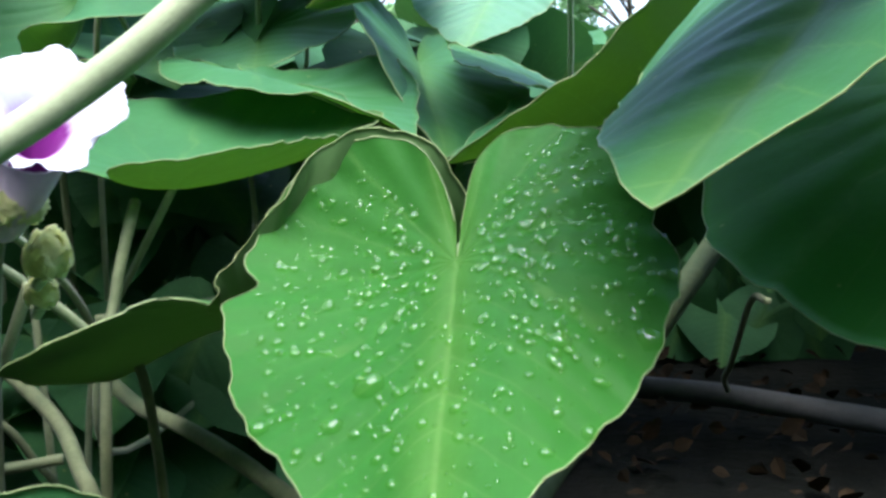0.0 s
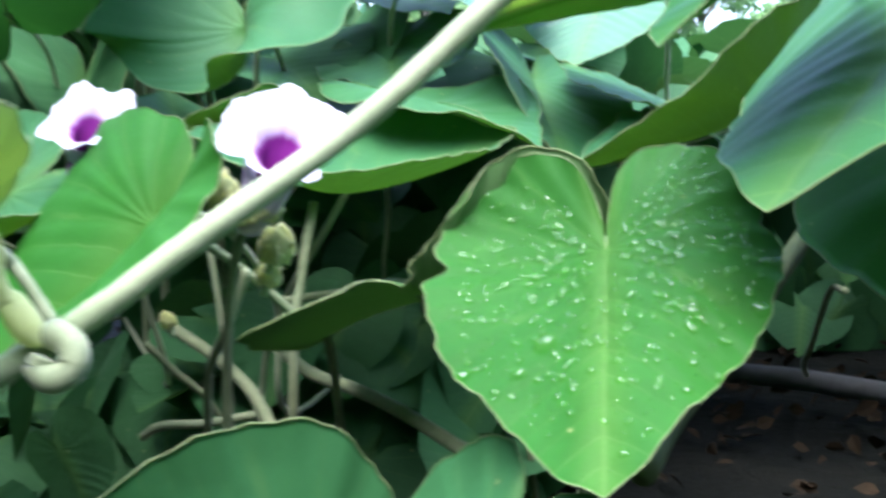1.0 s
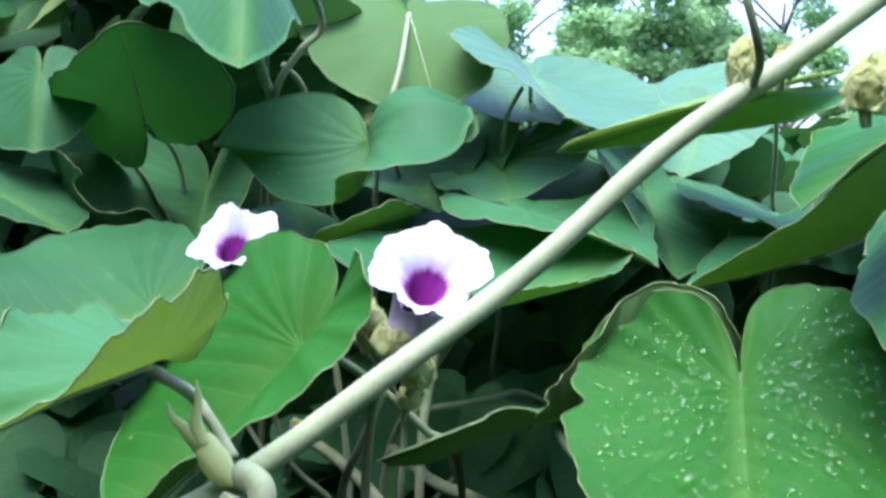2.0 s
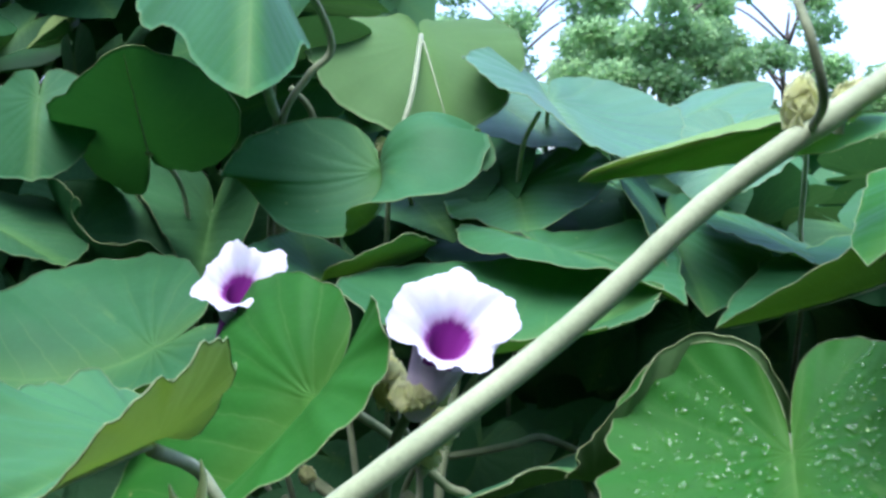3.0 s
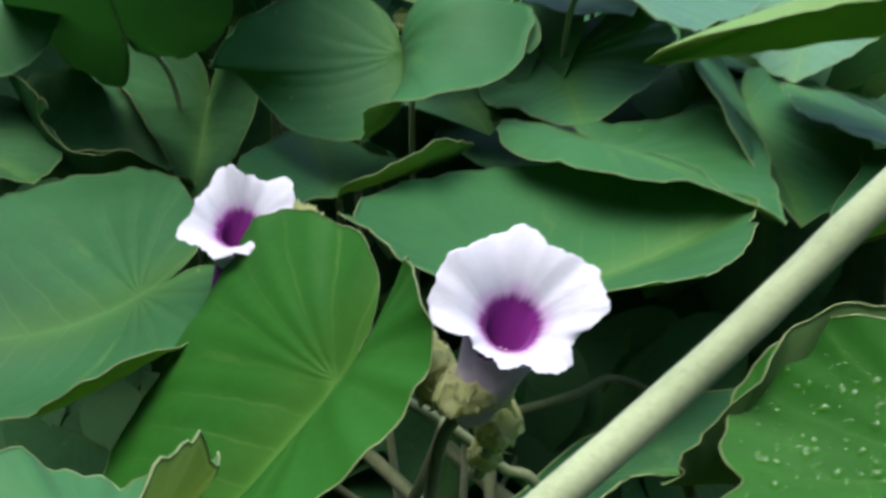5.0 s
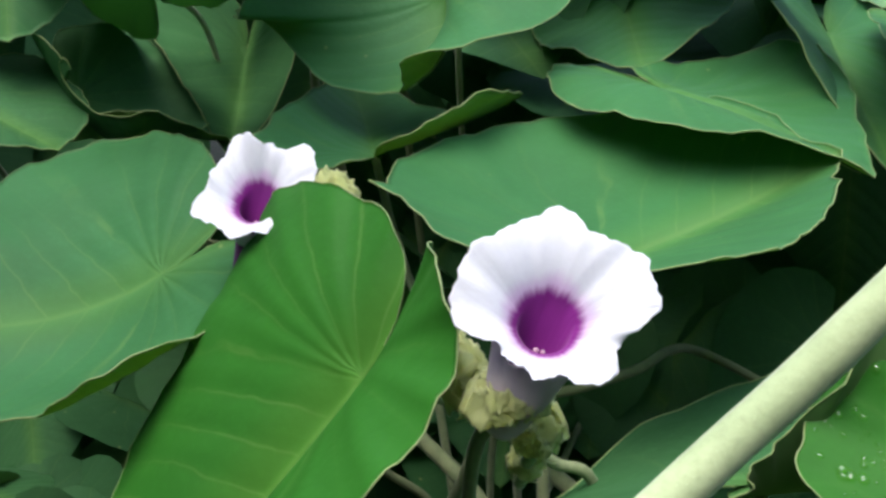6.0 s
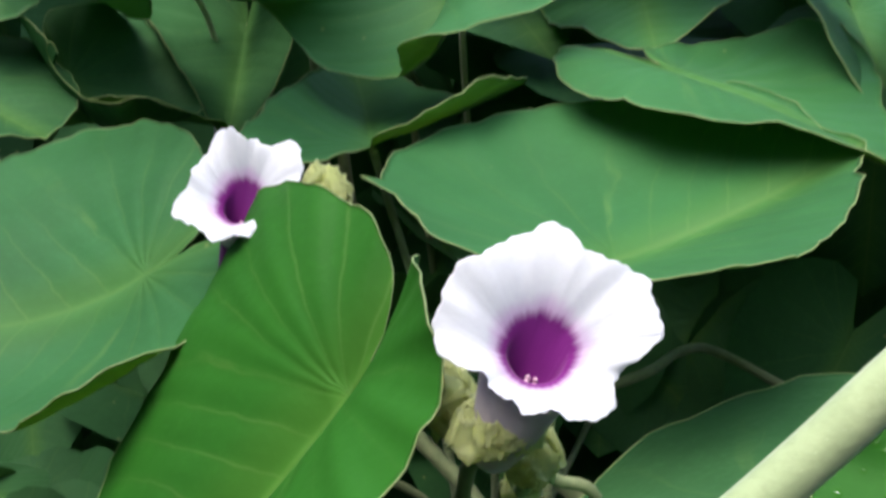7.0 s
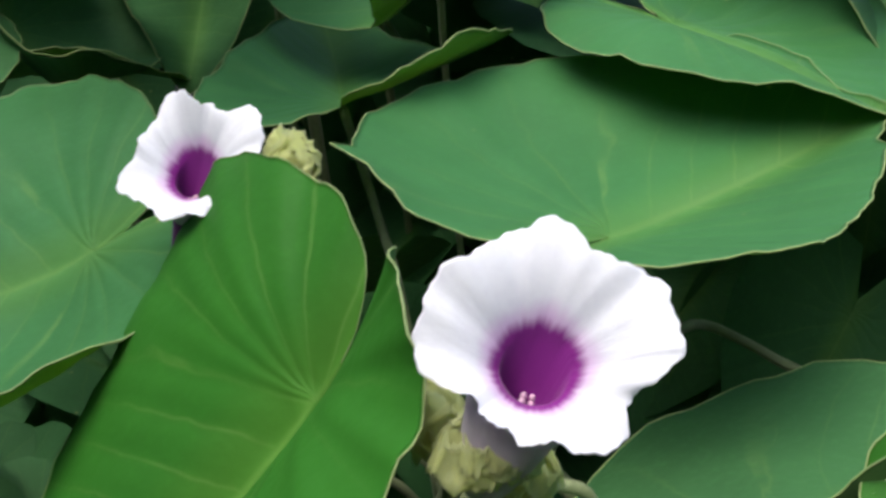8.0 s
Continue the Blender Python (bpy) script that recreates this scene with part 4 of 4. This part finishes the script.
for k, (spot, (_, _, mm)) in enumerate(zip(on_leaf(RAINY, [d[:2] for d in DROPS]), DROPS)):
    drop_ob = tagged(part("water_drop", droplet(mm / 1000 * 1.1, k), water_skin), label="clear raindrop resting on the large green leaf", category="water drop", group="raindrops on the leaf")
    drop_ob.matrix_world = spot
rain = np.random.RandomState(77)
fine_spots = [((rain.rand() * 2 - 1) ** 1 * 2.6, 0.12 + 0.82 * rain.rand() ** 0.8) for _ in range(950)]
verts, faces = [], []
for k, spot in enumerate(on_leaf(RAINY, fine_spots)):
    bm = bmesh.new()
    bmesh.ops.create_icosphere(bm, subdivisions=2, radius=1.0)
    s = 0.0008 + 0.0019 * rain.rand() ** 2.2
    o = len(verts)
    shift = Vector((rain.randn() * 0.002, rain.randn() * 0.002, 0))
    for v in bm.verts:
        q = spot @ (shift + Vector((v.co.x * s, v.co.y * s * 0.8, max(-0.3, v.co.z) * s * 0.6)))
        verts.append(tuple(q))
    bm.verts.index_update()
    faces += [tuple(o + v.index for v in f.verts) for f in bm.faces]
    bm.free()
tagged(mesh_object("water_droplets", verts, faces, [water_skin]), label="spray of fine raindrops on the large leaf", category="water drops", kind="stuff")

# ---- vine, stems and twigs ----
def vine(points):
    top = thing("vine", pose(*points[0]), label="thick pale downy vine running slantwise, with buds", category="vine")
    inv = top.matrix_world.inverted()
    local = lambda p: inv @ Vector(p)
    part("main_stem", tube([local(p) for p in points], 0.0054, 0.0047, 22, 18, 0.05, 3, ((0.2, 0.012, 0.25), (0.8, 0.012, 0.2))), vine_bark, top, "pale cream-green downy stem")
    # short down on the bark
    rng = np.random.RandomState(5)
    line = spline([local(p) for p in points], 60)
    verts, faces = [], []
    for _ in range(5200):
        i = rng.randint(1, len(line) - 1)
        d = (line[i + 1] - line[i - 1]).normalized()
        out = Vector(rng.randn(3))
        out = (out - d * out.dot(d)).normalized()
        p = line[i] + (line[i + 1] - line[i]) * rng.rand() + out * 0.0047
        tip = p + (out + d * 0.5 * rng.randn()).normalized() * (0.0009 + 0.0010 * rng.rand())
        w = d.cross(out) * 0.00007
        k = len(verts)
        verts += [p - w, p + w, tip]
        faces.append((k, k + 1, k + 2))
    tagged(mesh_object("down", verts, faces, [vine_bark], top, "fine pale down on the stem"), kind="stuff")
    return top, local


creeper, to_vine = vine([(-0.3450, 0.2290, 0.9580), (-0.2674, 0.2491, 1.0014), (-0.2044, 0.2634, 1.0359), (-0.1484, 0.2805, 1.0764), (-0.0934, 0.3090, 1.1177), (-0.0347, 0.3262, 1.1709), (0.0310, 0.3385, 1.2171), (0.0943, 0.3483, 1.2659)])
# a stub coiled round the lower joint, and the two-pointed bud above it
NODE = Vector((-0.2044, 0.2586, 1.0362))
part("stub", tube([to_vine(NODE + Vector(d)) for d in ((0.001, 0.000, 0.003), (0.010, -0.005, 0.000), (0.0115, -0.008, -0.0075), (0.0055, -0.010, -0.0115), (-0.0005, -0.009, -0.0085), (0.001, -0.008, -0.004))], 0.0058, 0.0046, 14, 8, 0.12, 5), petiole_skin, creeper, "pale stub curled round the joint")
bm = bmesh.new()
ellipsoid(bm, to_vine(NODE + Vector((-0.008, -0.004, 0.009))), ((0.0050, 0.001, 0.0030), (0, 0.0048, 0), (-0.0065, 0, 0.0100)), 18, 12, 0.0, 2, 0.12)
bud = part("bud", bm, bud_skin, creeper, "pale yellow-green bud")
part("bract", tube([to_vine(NODE + Vector(d)) for d in ((-0.012, -0.005, 0.015), (-0.0145, -0.006, 0.024), (-0.0135, -0.006, 0.033), (-0.0145, -0.006, 0.040))], 0.0034, 0.0004, 10, 8, 0.1, 6), bud_skin, bud, "pointed pale green bract")
part("bract", tube([to_vine(NODE + Vector(d)) for d in ((-0.013, -0.005, 0.014), (-0.019, -0.006, 0.021), (-0.024, -0.006, 0.0255), (-0.026, -0.006, 0.031))], 0.0034, 0.0004, 10, 8, 0.1, 7), bud_skin, bud, "pointed pale green bract")
stem("twig", [(-0.216, 0.472, 1.055), (-0.202, 0.496, 1.039), (-0.186, 0.513, 1.021), (-0.168, 0.526, 1.000), (-0.150, 0.538, 0.980), (-0.145, 0.563, 0.880), (-0.140, 0.568, 0.780)], 0.0027, 0.0027, "thin pale bare twig slanting under the large flower")
stem("stem", [(-0.170, 0.605, 1.063), (-0.172, 0.585, 1.035), (-0.175, 0.578, 1.010), (-0.178, 0.572, 0.985), (-0.180, 0.57, 0.90), (-0.180, 0.575, 0.78)], 0.0032, 0.0032, "upright grey-green stalk in shade")
stem("stem", [(-0.294, 0.677, 0.966), (-0.254, 0.643, 0.953), (-0.218, 0.610, 0.935), (-0.197, 0.578, 0.919), (-0.182, 0.555, 0.908), (-0.177, 0.580, 0.844), (-0.172, 0.585, 0.780)], 0.0045, 0.0045, "forked grey-green woody stem")
stem("twig", [(-0.282, 0.574, 0.910), (-0.268, 0.574, 0.918), (-0.242, 0.576, 0.919), (-0.207, 0.582, 0.924)], 0.003, 0.003, "pale twig lying across the stems")
stem("stem", [(-0.215, 0.668, 0.955), (-0.176, 0.622, 0.943), (-0.139, 0.576, 0.943), (-0.103, 0.535, 0.938), (-0.068, 0.498, 0.928), (-0.047, 0.477, 0.923), (-0.042, 0.502, 0.851), (-0.037, 0.507, 0.780)], 0.0045, 0.0045, "thick pale grey-green stem in the shade")
stem("stem", [(-0.191, 0.502, 1.031), (-0.204, 0.506, 0.999), (-0.220, 0.520, 0.966), (-0.227, 0.538, 0.922), (-0.231, 0.550, 0.894), (-0.226, 0.575, 0.837), (-0.221, 0.580, 0.780)], 0.0028, 0.0028, "upright stem in shade")
stem("twig", [(-0.293, 0.620, 0.964), (-0.275, 0.630, 0.941), (-0.259, 0.641, 0.923), (-0.249, 0.649, 0.904), (-0.237, 0.660, 0.879), (-0.232, 0.685, 0.829), (-0.227, 0.690, 0.780)], 0.0025, 0.0025, "thin pale bare twig in shade")
stem("stem", [(-0.0133, 0.2966, 1.2379), (-0.0100, 0.2888, 1.2234), (-0.0033, 0.2988, 1.2033), (-0.0010, 0.3300, 1.1955)], 0.0017, 0.0019, "brown-grey flower stalk rising from the vine")
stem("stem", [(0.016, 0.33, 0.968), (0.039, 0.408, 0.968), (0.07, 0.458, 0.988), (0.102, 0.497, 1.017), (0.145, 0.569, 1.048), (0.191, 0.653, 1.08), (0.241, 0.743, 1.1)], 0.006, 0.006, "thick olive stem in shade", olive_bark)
stem("stem", [(-0.192, 0.598, 0.998), (-0.160, 0.612, 1.001), (-0.134, 0.633, 1.003), (-0.120, 0.659, 1.003), (-0.105, 0.688, 0.993), (-0.075, 0.678, 0.981), (-0.045, 0.688, 0.953), (-0.025, 0.708, 0.873), (-0.015, 0.718, 0.780)], 0.0025, 0.0025, "thin forked green stem in shade")
stem("stem", [(-0.335, 0.714, 1.265), (-0.343, 0.766, 1.246), (-0.356, 0.829, 1.231), (-0.371, 0.885, 1.139), (-0.375, 0.918, 0.989), (-0.372, 0.94, 0.754)], 0.0045, 0.0045, "woody grey stem behind the leaves")
stem("stem", [(-0.336, 0.722, 1.365), (-0.313, 0.761, 1.342), (-0.302, 0.802, 1.3), (-0.322, 0.8, 1.275), (-0.346, 0.801, 1.233), (-0.37, 0.852, 1.139), (-0.385, 0.894, 0.989), (-0.393, 0.916, 0.754)], 0.0032, 0.0032, "slanting woody grey stem behind leaves")
stem("stem", [(-0.351, 0.852, 1.271), (-0.337, 0.875, 1.248), (-0.326, 0.909, 1.182), (-0.325, 0.953, 0.987), (-0.322, 0.976, 0.749)], 0.003, 0.003, "woody grey stem behind the leaves")
stem("stem", [(-0.166, 0.423, 1.069), (-0.175, 0.431, 1.060), (-0.188, 0.456, 1.034), (-0.196, 0.470, 0.98), (-0.200, 0.48, 0.88), (-0.200, 0.485, 0.78)], 0.0028, 0.0028, "grey-green stalk carrying the large flower")
stem("twig", [(0.266, 0.888, 0.964), (0.277, 0.976, 0.95), (0.289, 1.079, 0.874), (0.295, 1.129, 0.845), (0.309, 1.167, 0.823)], 0.003, 0.003, "bare pale twig in the dark", )
stem("fallen_branch", [(0.022, 1.32, 0.803), (0.165, 1.265, 0.808), (0.289, 1.209, 0.811), (0.375, 1.157, 0.808), (0.464, 1.126, 0.799), (0.552, 1.082, 0.794)], 0.012, 0.014, "grey bare branch in the shade", dead_wood, "branch")

# ---- flowers ----
def tuck(x, y, z, f, t):
    """The lower lip of the smaller flower is folded up over its throat."""
    g = max(0.0, (f - 0.45) / 0.55)
    w = g * g * math.exp(-((math.degrees(t) - 285) / 34) ** 2)
    return x + 0.004 * w, y + 0.003 * w * g, z + 0.012 * w * (1.6 - g)


flower((-0.1483, 0.4112, 1.1059), (0.054, -0.7, 0.473), 0.0284, "white funnel-shaped flower with a deep purple throat", 0, 1, lift=0.10, shift=0.18, depth=1.1,
       petals=((0, 0.07, 17), (30, 0.07, 17), (60, -0.07, 17), (90, 0.20, 17), (120, 0.10, 17), (150, 0.18, 17), (180, 0.23, 17), (210, -0.19, 17), (240, -0.21, 17), (270, -0.24, 17), (300, -0.04, 17), (330, -0.23, 17),))
flower((-0.3038, 0.5525, 1.1210), (-0.109, -0.7, 0.540), 0.0281, "smaller crumpled white and purple flower behind a leaf", 0, 5, depth=0.5, sepals=0, fold=tuck,
       petals=((0, 0.10, 17), (30, 0.17, 17), (60, -0.28, 17), (90, -0.28, 17), (150, -0.21, 17), (180, -0.18, 17), (210, 0.15, 17), (240, -0.07, 17), (270, 0.13, 17), (300, 0.20, 17),))

calyx((-0.1835, 0.4358, 1.0627), (-0.1, -0.15, 1), 0.016, 0.027, "woolly cream-green calyx beside the large flower", 1)
calyx((-0.1635, 0.4463, 1.0422), (0.25, -0.15, 1), 0.0165, 0.021, "woolly cream-green calyx under the large flower", 2)
calyx((-0.1686, 0.4563, 1.0288), (0.1, -0.3, 1), 0.012, 0.013, "small ragged woolly calyx low on the stalk", 3)
calyx((-0.2793, 0.6026, 1.0927), (-0.25, 0.3, 1), 0.022, 0.025, "pale yellow calyx behind the smaller flower", 4)
calyx((-0.0046, 0.3353, 1.1948), (0.05, 0.0, 1), 0.013, 0.021, "pale cream calyx at the vine's upper joint", 5)
calyx((0.0125, 0.3466, 1.2006), (0.5, 0.0, 1), 0.011, 0.017, "pale cream calyx beside the flower stalk", 6)
calyx((0.0415, 0.3179, 1.1830), (0.2, 0.0, 1), 0.018, 0.024, "large pale yellow calyx on the vine", 7)
calyx((-0.2727, 0.6150, 0.9765), (-0.4, -0.2, 1), 0.010, 0.012, "small cream bud low in the tangle", 8)
calyx((-0.2662, 0.8641, 1.2099), (-0.3, 0.0, 1), 0.014, 0.018, "pale bud in the notch of a leaf", 9)
